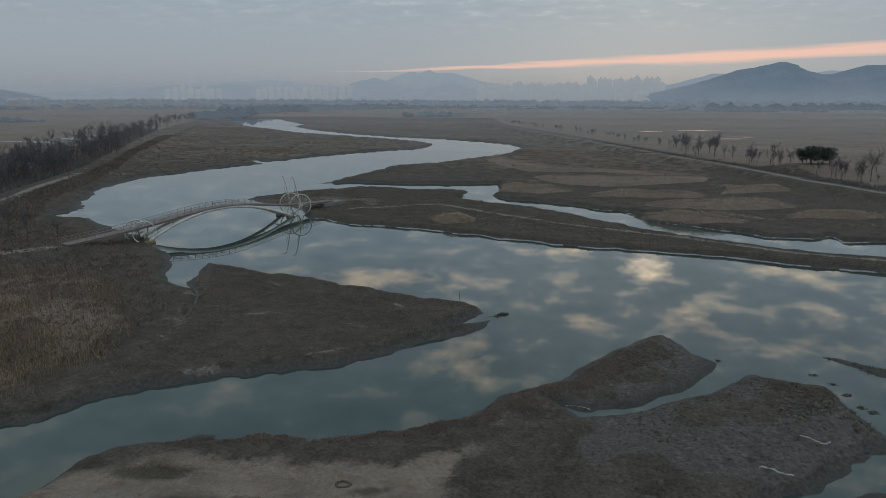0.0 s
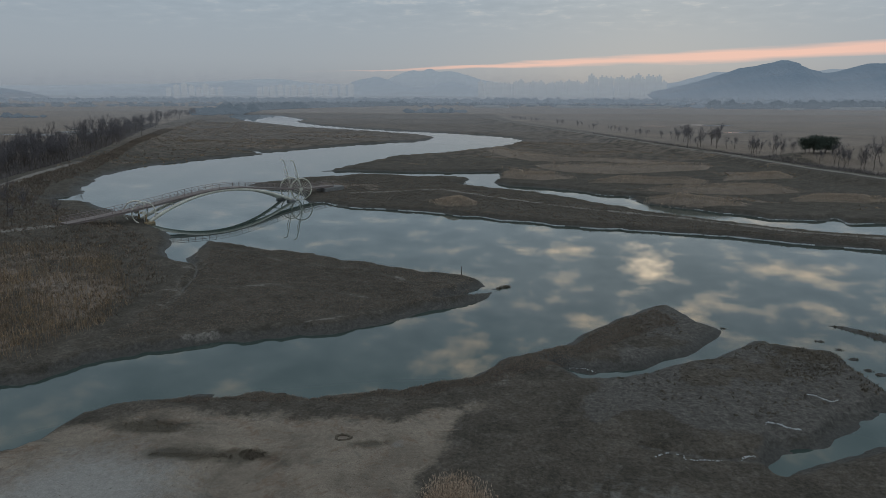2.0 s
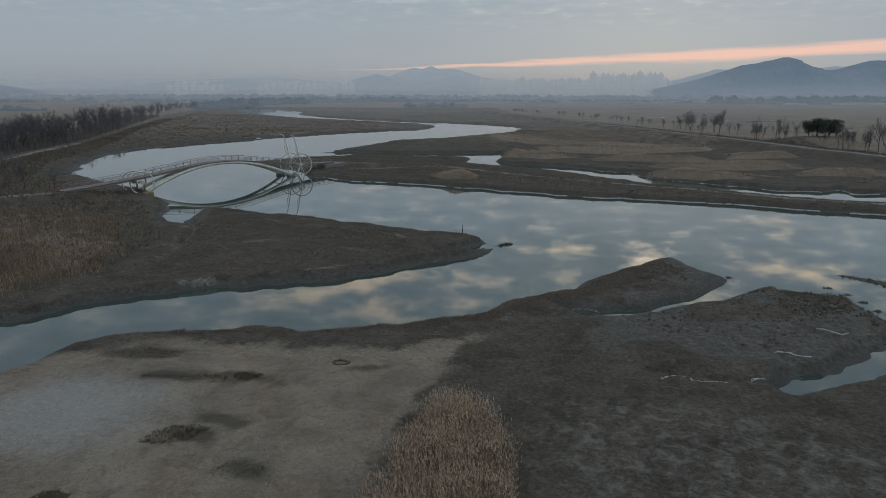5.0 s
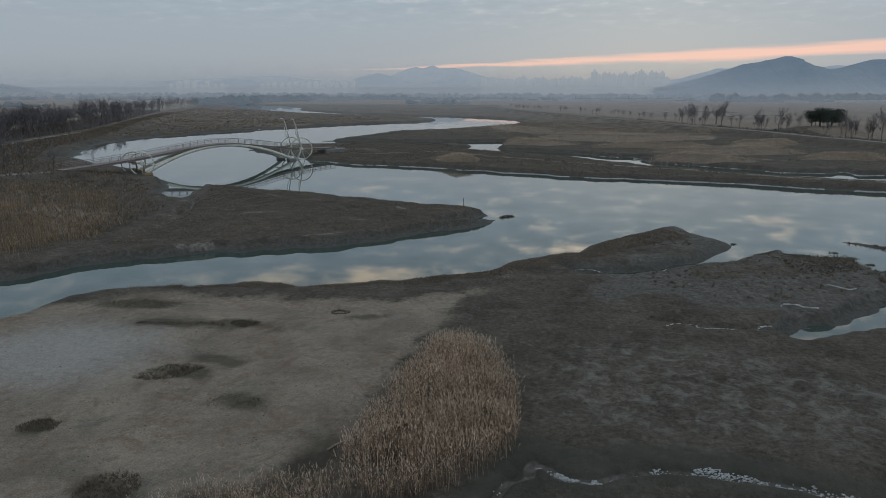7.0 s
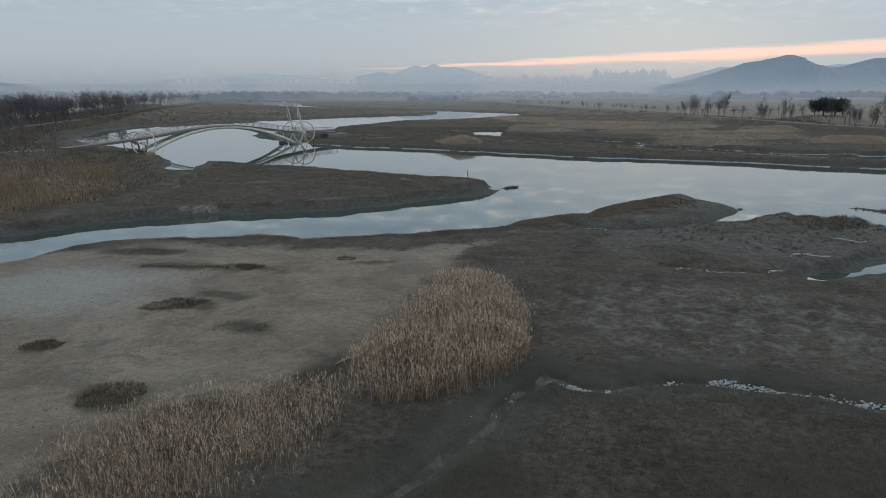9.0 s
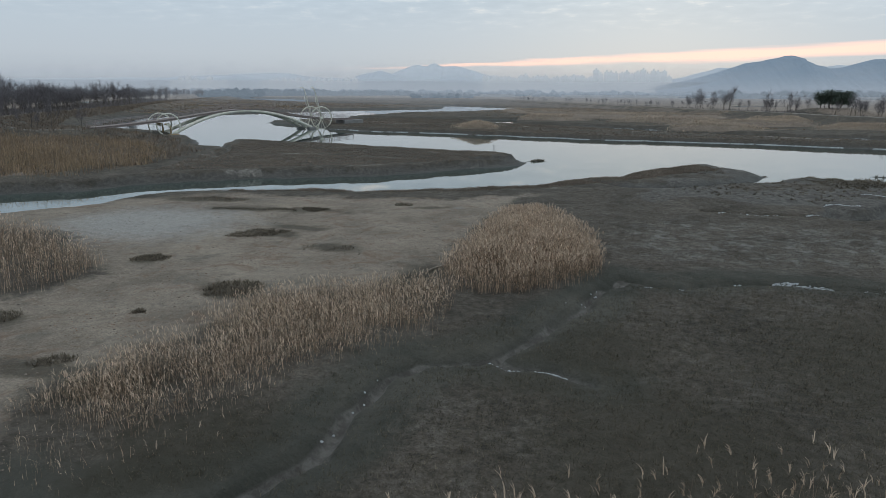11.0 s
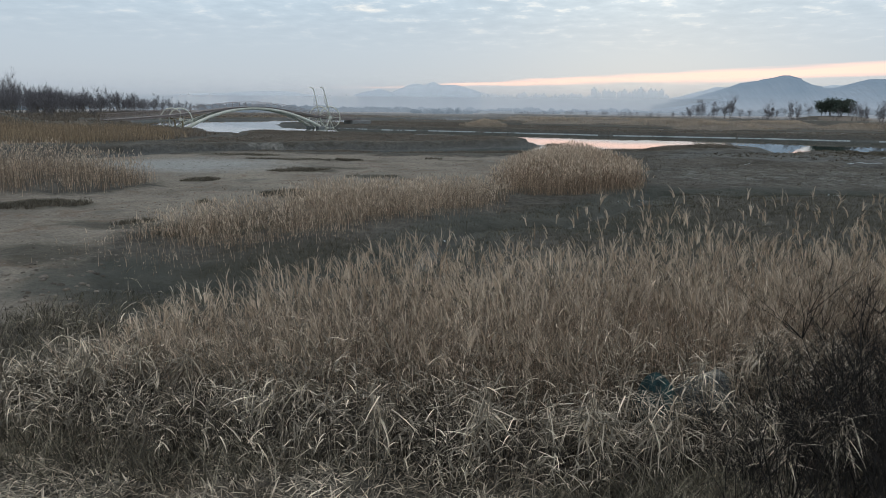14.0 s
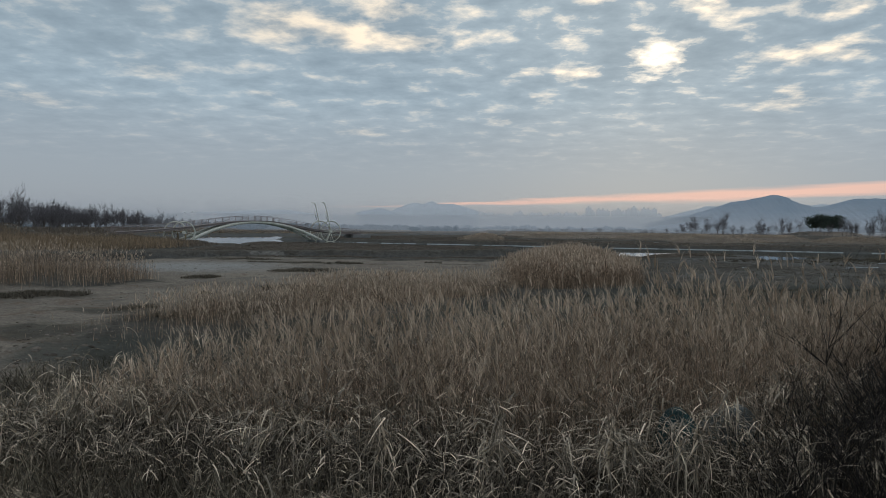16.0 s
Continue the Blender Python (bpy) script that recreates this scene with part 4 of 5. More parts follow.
rng = np.random.default_rng(8)


def along(pts, k):
    """A place on a polyline, k from 0 to 1 by its points."""
    k = min(k, 0.9999) * (len(pts) - 1)
    i = int(k)
    a, b = Vector(pts[i]), Vector(pts[i + 1])
    return a + (b - a) * (k - i)


used = set()


def plant(x, y, size):
    n = int(rng.integers(len(tree_kinds)))
    z = float(ground_height(x, y)[0])
    m = pose(x, y, z, 0, 0, rng.uniform(0, 360))
    s = size * rng.uniform(0.8, 1.2)
    if n in used:
        t = copy_thing(tree_kinds[n], m)
    else:
        used.add(n)
        t = tree_kinds[n]
        t.matrix_basis = m
    t.scale = (s, s, s * rng.uniform(0.85, 1.25))


WEST_ROW = [(-150, 165), (-178, 215), (-190, 255), (-200, 290), (-235, 365), (-290, 483), (-360, 640), (-440, 860)]
for k in np.linspace(0, 1, 130):
    p = along(WEST_ROW, k)
    plant(p.x + rng.normal(-9, 6), p.y + rng.normal(0, 9), 1.25)
for k in np.linspace(0.0, 0.8, 110):
    p = along(WEST_ROW, k)
    plant(p.x + rng.normal(-26, 12), p.y + rng.normal(5, 9), 1.15)
EAST_ROW = [(-40, 830), (29.0, 640), (68.5, 520), (95.8, 417.1), (106, 366.5), (122, 300), (145.7, 262), (170, 220)]
for k in sorted(rng.random(105)):
    p = along(EAST_ROW, k)
    plant(p.x + rng.normal(5, 2), p.y + rng.normal(0, 4), 0.55 if k < 0.35 else rng.choice((0.5, 0.85, 1.1)))
for x, y, s in ((90, 402, 1.25), (93, 410, 1.25), (98, 396, 1.3), (87, 415, 1.3), (150, 330, 0.9), (156, 322, 0.8), (160, 340, 0.8), (-112, 150, 0.7), (-106, 152, 0.55), (-118, 146, 0.8), (-121, 141, 0.85), (-115, 138, 0.7), (-125, 150, 0.9), (-110, 143, 0.55), (-128, 144, 0.9), (-122, 156, 0.8), (-132, 158, 0.9)):
    plant(x, y, s)


def pine(seed, height):
    r = random.Random(seed)
    root = tagged(new("pine_tree"), "broad dark green pine on a low mound", "tree", "pines on the mound")
    bm = bmesh.new()
    lean = r.uniform(-0.6, 0.6)
    tube(bm, [(0, 0, -0.2), (lean * 0.3, 0, height * 0.3), (lean, 0.2, height * 0.7), (lean * 1.1, 0.1, height * 0.95)], [0.2, 0.17, 0.11, 0.04], 7)
    tips = []
    for k in range(16):
        a, up0 = r.uniform(0, 6.28), height * r.uniform(0.22, 0.86)
        s = height * r.uniform(0.2, 0.38)
        e = Vector((lean + s * math.cos(a), s * math.sin(a), up0 + s * 0.3))
        tube(bm, [(lean * up0 / height, 0.1, up0), (lean + s * 0.5 * math.cos(a), s * 0.5 * math.sin(a), up0 + s * 0.22), e], [0.07, 0.05, 0.02], 4)
        tips += [e, e * 0.6 + Vector((lean * 0.4, 0, up0 * 0.4))]
    part("trunk", bm, M_BARK, root)
    g = np.random.default_rng(seed)
    n = 2600
    c = np.array([tuple(tips[i]) for i in g.integers(0, len(tips), n)]) + g.normal(0, 1, (n, 3)) * (0.85, 0.85, 0.6)
    a, b = g.normal(0, 0.15, (n, 3)), g.normal(0, 0.15, (n, 3))
    v = np.stack([c - a, c + b, c + a, c - b], 1)
    from_arrays("crown", v, np.arange(4 * n).reshape(-1, 4), M_PINE, parent=root)
    return root


pines = [pine(3, 8.6), pine(5, 9.2)]
for k, (x, y) in enumerate(((118.5, 328), (122.5, 330), (126, 326), (130, 329), (128, 332), (121, 325))):
    m = pose(x, y, float(ground_height(x, y)[0]), 0, 0, 70 * k)
    if k < 2:
        t = pines[k]
        t.matrix_basis = m
    else:
        t = copy_thing(pines[k % 2], m)
    s = 1.0 - 0.03 * abs(x - 124)
    t.scale = (s * 0.9, s * 0.9, s * 0.88)


# ---- the footbridge with its wheel-shaped frames ----
BW, BE = Vector((-87.0, 156.3, 0)), Vector((-66.8, 193.7, 0))
axis = (BE - BW).normalized()
bridge = tagged(new("footbridge"), "cream steel arch footbridge with bicycle-wheel frames over the river", "bridge")
bridge.matrix_basis = Matrix.Translation(BW) @ Matrix.Rotation(math.atan2(axis.y, axis.x), 4, "Z")
DECK_LINE = [(-30, 2.0), (-20, 2.45), (-10, 3.05), (0, 3.85), (10, 5.05), (16, 5.65), (21.5, 5.85), (27, 5.6), (33, 4.8), (42, 3.5), (50, 2.8), (60, 2.5)]


def deck_z(s):
    xs, zs = zip(*DECK_LINE)
    z = [np.interp(s + d, xs, zs) for d in (-3, -1.5, 0, 1.5, 3)]
    return float(sum(z) / 5)


def strip(s0, s1, step_m, w0, w1, z0, z1, where=0.0):
    """A bar of box section that follows the deck line from s0 to s1."""
    bm = bmesh.new()
    rings = []
    for s in np.arange(s0, s1 + 0.01, step_m):
        z = deck_z(s)
        rings.append([bm.verts.new((s, where + w, z + h)) for w, h in ((w0, z0), (w1, z0), (w1, z1), (w0, z1))])
    for a, b in zip(rings, rings[1:]):
        for k in range(4):
            bm.faces.new((a[k], b[k], b[(k + 1) % 4], a[(k + 1) % 4]))
    bm.faces.new(rings[0])
    bm.faces.new(rings[-1][::-1])
    bmesh.ops.recalc_face_normals(bm, faces=bm.faces)
    return bm


part("deck", strip(-18, 60, 1.5, -1.5, 1.5, -0.12, 0.0), M_DECK, bridge, "weathered brown deck boards")
for w in (-1.25, 1.25):
    part("girder", strip(-18, 60, 1.5, -0.12, 0.12, -0.5, -0.124, w), M_RAIL, bridge)
for w in (-1.45, 1.45):
    part("handrail", strip(-18, 60, 1.5, -0.05, 0.05, 1.12, 1.2, w), M_RAIL, bridge)
    for h in (0.25, 0.5, 0.78):
        part("rail", strip(-18, 60, 1.5, -0.02, 0.02, h, h + 0.04, w), M_RAIL, bridge)
bm = bmesh.new()
box(bm, -0.035, -0.035, 0.0, 0.035, 0.035, 1.13)
post = part("post", bm, M_RAIL, bridge)
places = [(s, w) for s in np.arange(-18, 60.1, 2.0) for w in (-1.45, 1.45)]
for k, (s, w) in enumerate(places):
    o = post if k == 0 else post.copy()
    if k:
        scene.collection.objects.link(o)
    o.location = (s, w, deck_z(s))
for side in (-1, 1):
    pts, rad = [], []
    for k in range(33):
        u = -1 + 2 * k / 32
        pts.append((21.25 + 21.25 * u, -side * (1.1 + 1.1 * u * u), 0.45 + 4.85 * (1 - u * u)))
        rad.append(0.36 + 0.06 * u * u)
    part("arch_rib", tube(bmesh.new(), pts, rad, 10), M_WHITE, bridge, "cream painted steel arch tube")
for k in range(9):
    u = -0.85 + 1.7 * k / 8
    w = 1.1 + 1.1 * u * u
    z = 0.45 + 4.85 * (1 - u * u)
    part("cross_tie", tube(bmesh.new(), [(21.25 + 21.25 * u, -w, z), (21.25 + 21.25 * u, w, z)], 0.14, 6), M_WHITE, bridge)
for s, w in ((0, -2.2), (0, 2.2), (42.5, -2.2), (42.5, 2.2)):
    bm = box(bmesh.new(), s - 1.1, w - 0.7, -1.2, s + 1.1, w + 0.7, 0.5)
    bmesh.ops.bevel(bm, geom=list(bm.edges), offset=0.12, segments=1, affect="EDGES")
    part("footing", bm, M_RUST if s == 0 else M_CONC, bridge, "stained footing block")
bm = box(bmesh.new(), 56, -2.0, 0.0, 64, 2.0, 2.05)
bmesh.ops.bevel(bm, geom=list(bm.edges), offset=0.15, segments=1, affect="EDGES")
part("abutment", bm, M_CONC, bridge)


def wheel(s, w, z, rad, spokes, turn):
    """A big ring in an upright plane, with hub and spokes as its sub-parts."""
    m = Matrix.Translation((s, w, z)) @ Matrix.Rotation(radians(turn), 4, "Z")

    def at(a, r, out=0.0):
        return m @ Vector((r * math.cos(a), out, r * math.sin(a)))
    ring = [at(2 * math.pi * k / 40, rad) for k in range(41)]
    rim = part("wheel", tube(bmesh.new(), ring, 0.16, 8), M_WHITE, bridge, "cream steel wheel-shaped ring")
    part("hub", tube(bmesh.new(), [at(0, 0, -0.3), at(0, 0, 0.3)], 0.42 if spokes else 0.5, 12), M_WHITE, rim)
    for k in range(spokes):
        a = 2 * math.pi * k / spokes
        part("spoke", tube(bmesh.new(), [at(a, 0.35, 0.15 * (-1) ** k), at(a, rad)], 0.035, 4), M_WHITE, rim)


for w in (-1.75, 1.75):
    wheel(-0.9, w, 2.55, 2.55, 4, -22)
    part("crank", tube(bmesh.new(), [(-1.7, w * 0.9, 2.7), (-0.5, w * 0.9, 2.7), (-0.3, w * 0.9, 1.6), (-0.4, w * 0.9, 0.2)], 0.2, 8), M_RUST, bridge)
for w in (-2.2, 2.2):
    wheel(46.4, w, 2.95, 3.05, 20, -22)
    # the bent steering frame above the east wheels
    part("fork", tube(bmesh.new(), [(46.4, w, 2.95), (45.8, w * 0.97, 5.6), (45.0, w * 0.95, 8.4), (44.4, w * 0.93, 10.2), (44.1, w * 0.92, 11.0), (43.5, w * 0.95, 11.3), (42.9, w, 11.2)], [0.14, 0.14, 0.13, 0.12, 0.12, 0.12, 0.12], 8), M_WHITE, bridge)
    part("arm", tube(bmesh.new(), [(45.3, w, 6.0), (44.5, w, 7.3), (44.35, w, 8.8)], 0.09, 6), M_WHITE, bridge)
    for s in (44.8, 47.6):
        part("leg", tube(bmesh.new(), [(46.2, w, 2.9), (s, w, 0.0), (s, w, -0.8)], 0.11, 6), M_WHITE, bridge)


# ---- reeds, weed and straw ----
def scatter(pts, count, rng, edge=0.0, wob=0.8):
    pts = [tuple(p) for p in pts]
    a = np.array(pts)
    lo, hi = a.min(0), a.max(0)
    got = np.zeros((0, 2))
    while len(got) < count:
        c = rng.uniform(lo, hi, (count * 2, 2))
        s = signed(c[:, 0], c[:, 1], pts) + wob * vnoise(c[:, 0], c[:, 1], 2.4, 33)
        got = np.concatenate([got, c[s > edge]])
    return got[:count]


def reed_bed(outline, count, height, seed, label, width=0.012, leaves=4, plume=0.7, group="", rise=1.5, strands=2, ragged=0.0, plume_size=1.0, stalk=None, patch=11.0, fade=0.4, taper=None, low=0.6, leaf=None, hole=None):
    """One bed of dry reeds that thins out at its edge: stalks, bent leaves, and plumes on their tops."""
    g = np.random.default_rng(seed)
    outline = [tuple(p) for p in outline]
    xy = scatter(outline, count, g, edge=-fade, wob=0.5 + ragged)
    edge = signed(xy[:, 0], xy[:, 1], outline)
    keep = g.random(count) < 0.06 + 0.94 * step(-fade, fade, edge + 0.5 * vnoise(xy[:, 0], xy[:, 1], 1.3, 49))
    if ragged:
        keep &= vnoise(xy[:, 0], xy[:, 1], patch, 57) + g.normal(0, 0.3, count) > -0.35
    if hole:
        keep &= np.hypot(xy[:, 0] - hole[0], xy[:, 1] - hole[1]) > hole[2] * g.uniform(0.7, 1.1, count)
    xy, edge = xy[keep], edge[keep]
    count = len(xy)
    z = ground_height(xy[:, 0], xy[:, 1]) - 0.05
    h = height * (0.45 + 0.55 * np.clip((edge + fade) / rise, 0, 1) ** 0.7) * (low + (1.08 - low) * g.random(count) ** 0.7) * (1 + 0.18 * vnoise(xy[:, 0], xy[:, 1], 1.6, 37))
    if taper:
        h = h * (0.4 + 0.6 * np.clip((xy[:, 0] - taper[0]) / (taper[1] - taper[0]), 0, 1)) * (0.7 + 0.3 * np.clip((xy[:, 1] - 13.0) / 1.3, 0, 1))
    base = np.column_stack([xy, z])
    wind = g.normal(2.6, 1.8, count)
    lean, bend = np.abs(g.normal(0.05, 0.05, count)), np.abs(g.normal(0.17, 0.2, count))
    v, tip = ribbons(count, base, h, lean, bend, np.full(count, width) * g.uniform(0.7, 1.2, count), 3, g, wind)
    root = tagged(from_arrays("reed_bed", v, strip_faces(count, 3), stalk or M_REED), label, "reeds", group or "reed beds on the flats", "stuff")
    vs, fs, first = [], [], 0
    for k in range(leaves):
        f = g.uniform(0.3, 0.95, count)[:, None]
        at = base * (1 - f) + tip * f
        v, _ = ribbons(count, at, g.uniform(0.12, 0.36, count) * height / 2, g.uniform(0.1, 0.6, count), g.uniform(0.5, 2.4, count), width * g.uniform(0.6, 1.7, count), 2, g)
        vs.append(v.reshape(-1, 3))
        fs.append(strip_faces(count, 2, first))
        first += vs[-1].shape[0]
    if leaves:
        tagged(from_arrays("leaves", np.concatenate(vs), np.concatenate(fs), leaf or stalk or M_LEAF, parent=root), kind="stuff")
    pick = g.random(count) < plume
    n = int(pick.sum())
    if n:
        vs, fs, first = [], [], 0
        for k in range(strands):
            up_tip = tip[pick] + np.stack([g.normal(0, 0.5, n) * width, g.normal(0, 0.5, n) * width, g.uniform(-0.08, 0.06, n)], -1)
            v, _ = ribbons(n, up_tip, plume_size * g.uniform(0.10, 0.2, n), g.uniform(0.0, 0.35, n), g.uniform(0.4, 1.3, n), plume_size * g.uniform(3.0, 5.5, n) * width / strands ** 0.7, 2, g, wind[pick] + g.normal(0, 0.35, n))
            vs.append(v.reshape(-1, 3))
            fs.append(strip_faces(n, 2, first))
            first += vs[-1].shape[0]
        tagged(from_arrays("plumes", np.concatenate(vs), np.concatenate(fs), M_PLUME, parent=root), kind="stuff")
    return root


FRONT_BED = [(-9.4, 13.6), (-8.0, 14.6), (-6.4, 15.6), (-3, 16.7), (0, 17.3), (4, 18.8), (9, 20.1), (10, 15.8), (3, 14.8), (1.2, 14.2), (0, 13.7), (-3, 13.2), (-6, 13.1)]
reed_bed(FRONT_BED, 26000, 1.36, 1, "tall dry tan reeds with pale plumes", 0.0054, 5, 0.25, strands=5, plume_size=1.4, rise=0.8, taper=(-10.5, -5.0), low=0.5, fade=0.5, hole=(-1.0, 13.5, 0.75))
reed_bed([(-3, 16.5), (2, 17.5), (8, 20), (9, 22.5), (3, 20.5), (-2, 18.2)], 420, 1.7, 9, "sparse tall reeds with pale plumes at the bed's far edge", 0.009, 2, 1.0, strands=6, plume_size=1.3, fade=1.2)
CENTRE_BED = [(-5.4, 40.0), (-3.1, 38.0), (-0.4, 39.0), (2.1, 41.9), (3.1, 45), (2.9, 49.4), (1.3, 55.0), (-1.0, 57.5), (-3.0, 56.5), (-4.0, 50)]
reed_bed(CENTRE_BED, 21000, 1.4, 2, "dense clump of tall tan reeds on the flats", 0.0095, 3, 0.55, plume_size=1.2, leaf=M_REED, rise=3.5, ragged=0.4, patch=2.5, fade=0.7)
EDGE_BED = [(-5.2, 39.6), (-9.6, 37.4), (-13.2, 35.0), (-13.0, 30.4), (-14.5, 28.0), (-15.2, 24.5), (-13.0, 23.4), (-11.0, 25.3), (-9.7, 27.7), (-7.5, 30.1), (-5.1, 32.9), (-4.1, 36.1)]
reed_bed(EDGE_BED, 24000, 0.74, 3, "band of low dry reeds along the sand", 0.0075, 3, 0.26, plume_size=1.2, rise=3.2, ragged=0.8, patch=2.0, fade=1.5, low=0.35, leaf=M_LEAF)
reed_bed([(-14.5, 25.5), (-16, 23), (-14.8, 20.5), (-12.2, 20.6), (-10.4, 23.4), (-8.2, 27.2), (-10, 28.5)], 1500, 0.4, 6, "thin straggling reeds at the sand's edge", 0.009, 3, 0.1, rise=1.5, ragged=0.8, patch=2.0, fade=1.5, low=0.3)
LEFT_BED = [(-46, 33), (-28.6, 33.5), (-25.0, 34.4), (-23.2, 37), (-23.6, 40), (-27.5, 42.5), (-33, 46.5), (-48, 46)]
reed_bed(LEFT_BED, 12000, 1.4, 4, "tan reed bed at the edge of the sand", 0.0125, 2, 0.3, rise=3.5, ragged=0.5, patch=3.0, fade=0.8)
WEST_BED = [(-110, 75), (-56, 71), (-51, 75.0), (-51, 79.6), (-49.7, 85.1), (-55.4, 102.0), (-70.2, 118.8), (-82.3, 128.0), (-110, 123.0)]
reed_bed(WEST_BED, 24000, 1.6, 5, "wide bed of brown reeds on the west bank", 0.034, 1, 0.0, rise=9, ragged=1.0, stalk=M_REED_DARK, fade=2.0)
for k, outline in enumerate(FAR_BEDS):
    reed_bed(outline, 4200, 0.75, 20 + k, "long mound of pale reeds on the far meadow", 0.06, 1, 0.5, "reed mounds on the far meadows", rise=5, strands=1, ragged=0.2, patch=6.0, stalk=M_REED_PALE, fade=2.0)


def weed(name, outline, count, size, width, seed, label, material, category="weed", lean=0.35, blades=4, segs=2, clear_of=()):
    g = np.random.default_rng(seed)
    xy = np.repeat(scatter(outline, count, g), blades, 0) + g.normal(0, size * 0.4, (count * blades, 2))
    if clear_of:
        gap_d = np.min([line_distance(xy[:, 0], xy[:, 1], line) for line in clear_of], 0)
        xy = xy[gap_d + g.normal(0, 0.2, len(xy)) > 0.6]
    n = len(xy)
    base = np.column_stack([xy, ground_height(xy[:, 0], xy[:, 1]) - 0.02])
    v, _ = ribbons(n, base, size * g.uniform(0.5, 1.3, n), np.abs(g.normal(lean, 0.25, n)), g.uniform(0.1, 0.9, n), width * g.uniform(0.7, 1.4, n), segs, g)
    return tagged(from_arrays(name, v, strip_faces(n, segs), material), label, category, kind="stuff")


NEAR_MEADOW = [(-13, 18), (-9, 26), (-4, 33), (2, 40), (6, 43), (34, 44), (34, 19), (4, 19), (-6, 17.5), (-10, 14.5), (-14, 13)]
weed("marsh_weed", NEAR_MEADOW, 36000, 0.14, 0.012, 31, "low olive brown marsh grass", M_MEADOW, segs=1, clear_of=TIDE_DITCHES)
MID_MEADOW = [(4, 45), (1, 60), (0, 72), (8, 78), (22, 63), (48, 66), (60, 45)]
weed("marsh_weed", MID_MEADOW, 9000, 0.11, 0.05, 32, "low dark brown marsh weed", M_WEED, lean=0.9, segs=1)
SHORE_WEED = [(-37, 67.5), (-28, 71), (-15, 73), (-3, 78), (1, 84), (9, 89.5), (14, 97), (20, 104), (22, 98), (10, 86), (2, 78), (-5, 72.5), (-16, 69.5), (-30, 67)]
weed("shore_weed", SHORE_WEED, 8000, 0.2, 0.06, 33, "brown scrub along the muddy shore", M_SCRUB, lean=0.6, segs=1)
POINT_WEED = [(-46, 81), (-30, 90), (-15, 98), (-6, 108), (-6, 119), (-22, 124.5), (-42, 131.5), (-58, 137), (-52, 112)]
weed("point_weed", POINT_WEED, 14000, 0.2, 0.075, 34, "low dark brown scrub covering the point", M_SCRUB, lean=0.7, segs=1, clear_of=[line for line, half_w, amount in POINT_TRAILS] + [POINT_RILL])
# the trampled front edge of the reed bed: broken stems, arching leaves, hanging bundles
FLOOR_STRAW = [(-12.72, 9.95), (-10.44, 14.51), (-7.59, 13.83), (-3.03, 13.26), (1.53, 13.37), (3.24, 11.78), (1.53, 11.32), (-2.46, 11.78), (-4.4, 11.32), (-5.88, 10.64), (-8.73, 9.27)]
weed("fallen_straw", FLOOR_STRAW, 13000, 0.24, 0.018, 35, "bleached broken reed stems lying on the ground", M_STRAW, "straw", 1.2, 5)
# dead leaves coloured dark brown to stand in for shade inside the bed
M_UNDER = surface("shade_dark_dead_reed", (0.105, 0.085, 0.068), (0.06, 0.048, 0.039), 0.9, 0.9, 0.0, island=0.5)
weed("reed_shade_understorey", [(-9.6, 12.9), (-6.4, 14.6), (-3, 15.6), (0, 16.2), (5, 17.5), (6, 14.8), (2.6, 13.2), (0, 12.5), (-3, 12.4), (-6, 12.3)], 6500, 0.48, 0.014, 130, "dark brown dead leaves put in for the shade between the reeds", M_UNDER, "reeds", 0.3, 5)
weed("dead_weed", [(-14.43, 13.49), (-12.15, 17.25), (-9.64, 15.77), (-7.59, 13.37), (-9.41, 11.55), (-13.29, 11.55)], 1500, 0.4, 0.012, 37, "olive brittle weed beside the reed bed", M_GREENWEED, "weed", 0.5, 4)
weed("dead_weed", [(-11.58, 11.32), (-9.87, 14.06), (-6.45, 13.6), (-4.17, 12.46), (-6.45, 11.66)], 1300, 0.42, 0.011, 38, "olive brown grass among the broken reeds", M_GREENWEED, "weed", 0.4, 5)
weed("dead_weed", [(-2.46, 12.01), (-0.75, 12.92), (1.3, 12.01), (2.1, 11.21), (-0.52, 11.32)], 700, 0.35, 0.01, 39, "brown brittle weed before the shrubs", M_GREENWEED, "weed", 0.5, 5)


def hanging(name, outline, count, seed, label, leaves=7):
    """Broken reed stalks with dry leaves that hang from them."""
    g = np.random.default_rng(seed)
    xy = scatter(outline, count, g)
    z = ground_height(xy[:, 0], xy[:, 1]) - 0.05
    base = np.column_stack([xy, z])
    high = g.uniform(0.25, 0.85, count) * (0.8 + 0.3 * np.clip(xy[:, 1] - 12.3, 0, 2)) * (1 + 0.25 * vnoise(xy[:, 0], xy[:, 1], 1.2, 39))
    v, tip = ribbons(count, base, high, np.abs(g.normal(0.1, 0.12, count)), g.uniform(0, 0.5, count), np.full(count, 0.009), 5, g)
    vs, fs, first = [v.reshape(-1, 3)], [strip_faces(count, 5)], count * 12
    for k in range(leaves):
        f = g.uniform(0.25, 1.0, count)[:, None]
        at = base * (1 - f) + tip * f
        v, _ = ribbons(count, at, g.uniform(0.14, 0.36, count), g.uniform(0.5, 1.7, count), g.uniform(0.6, 1.8, count), g.uniform(0.008, 0.02, count), 3, g)
        vs.append(v.reshape(-1, 3))
        fs.append(strip_faces(count, 3, first))
        first += count * 8
    return tagged(from_arrays(name, np.concatenate(vs), np.concatenate(fs), M_STRAW), label, "reeds", kind="stuff")


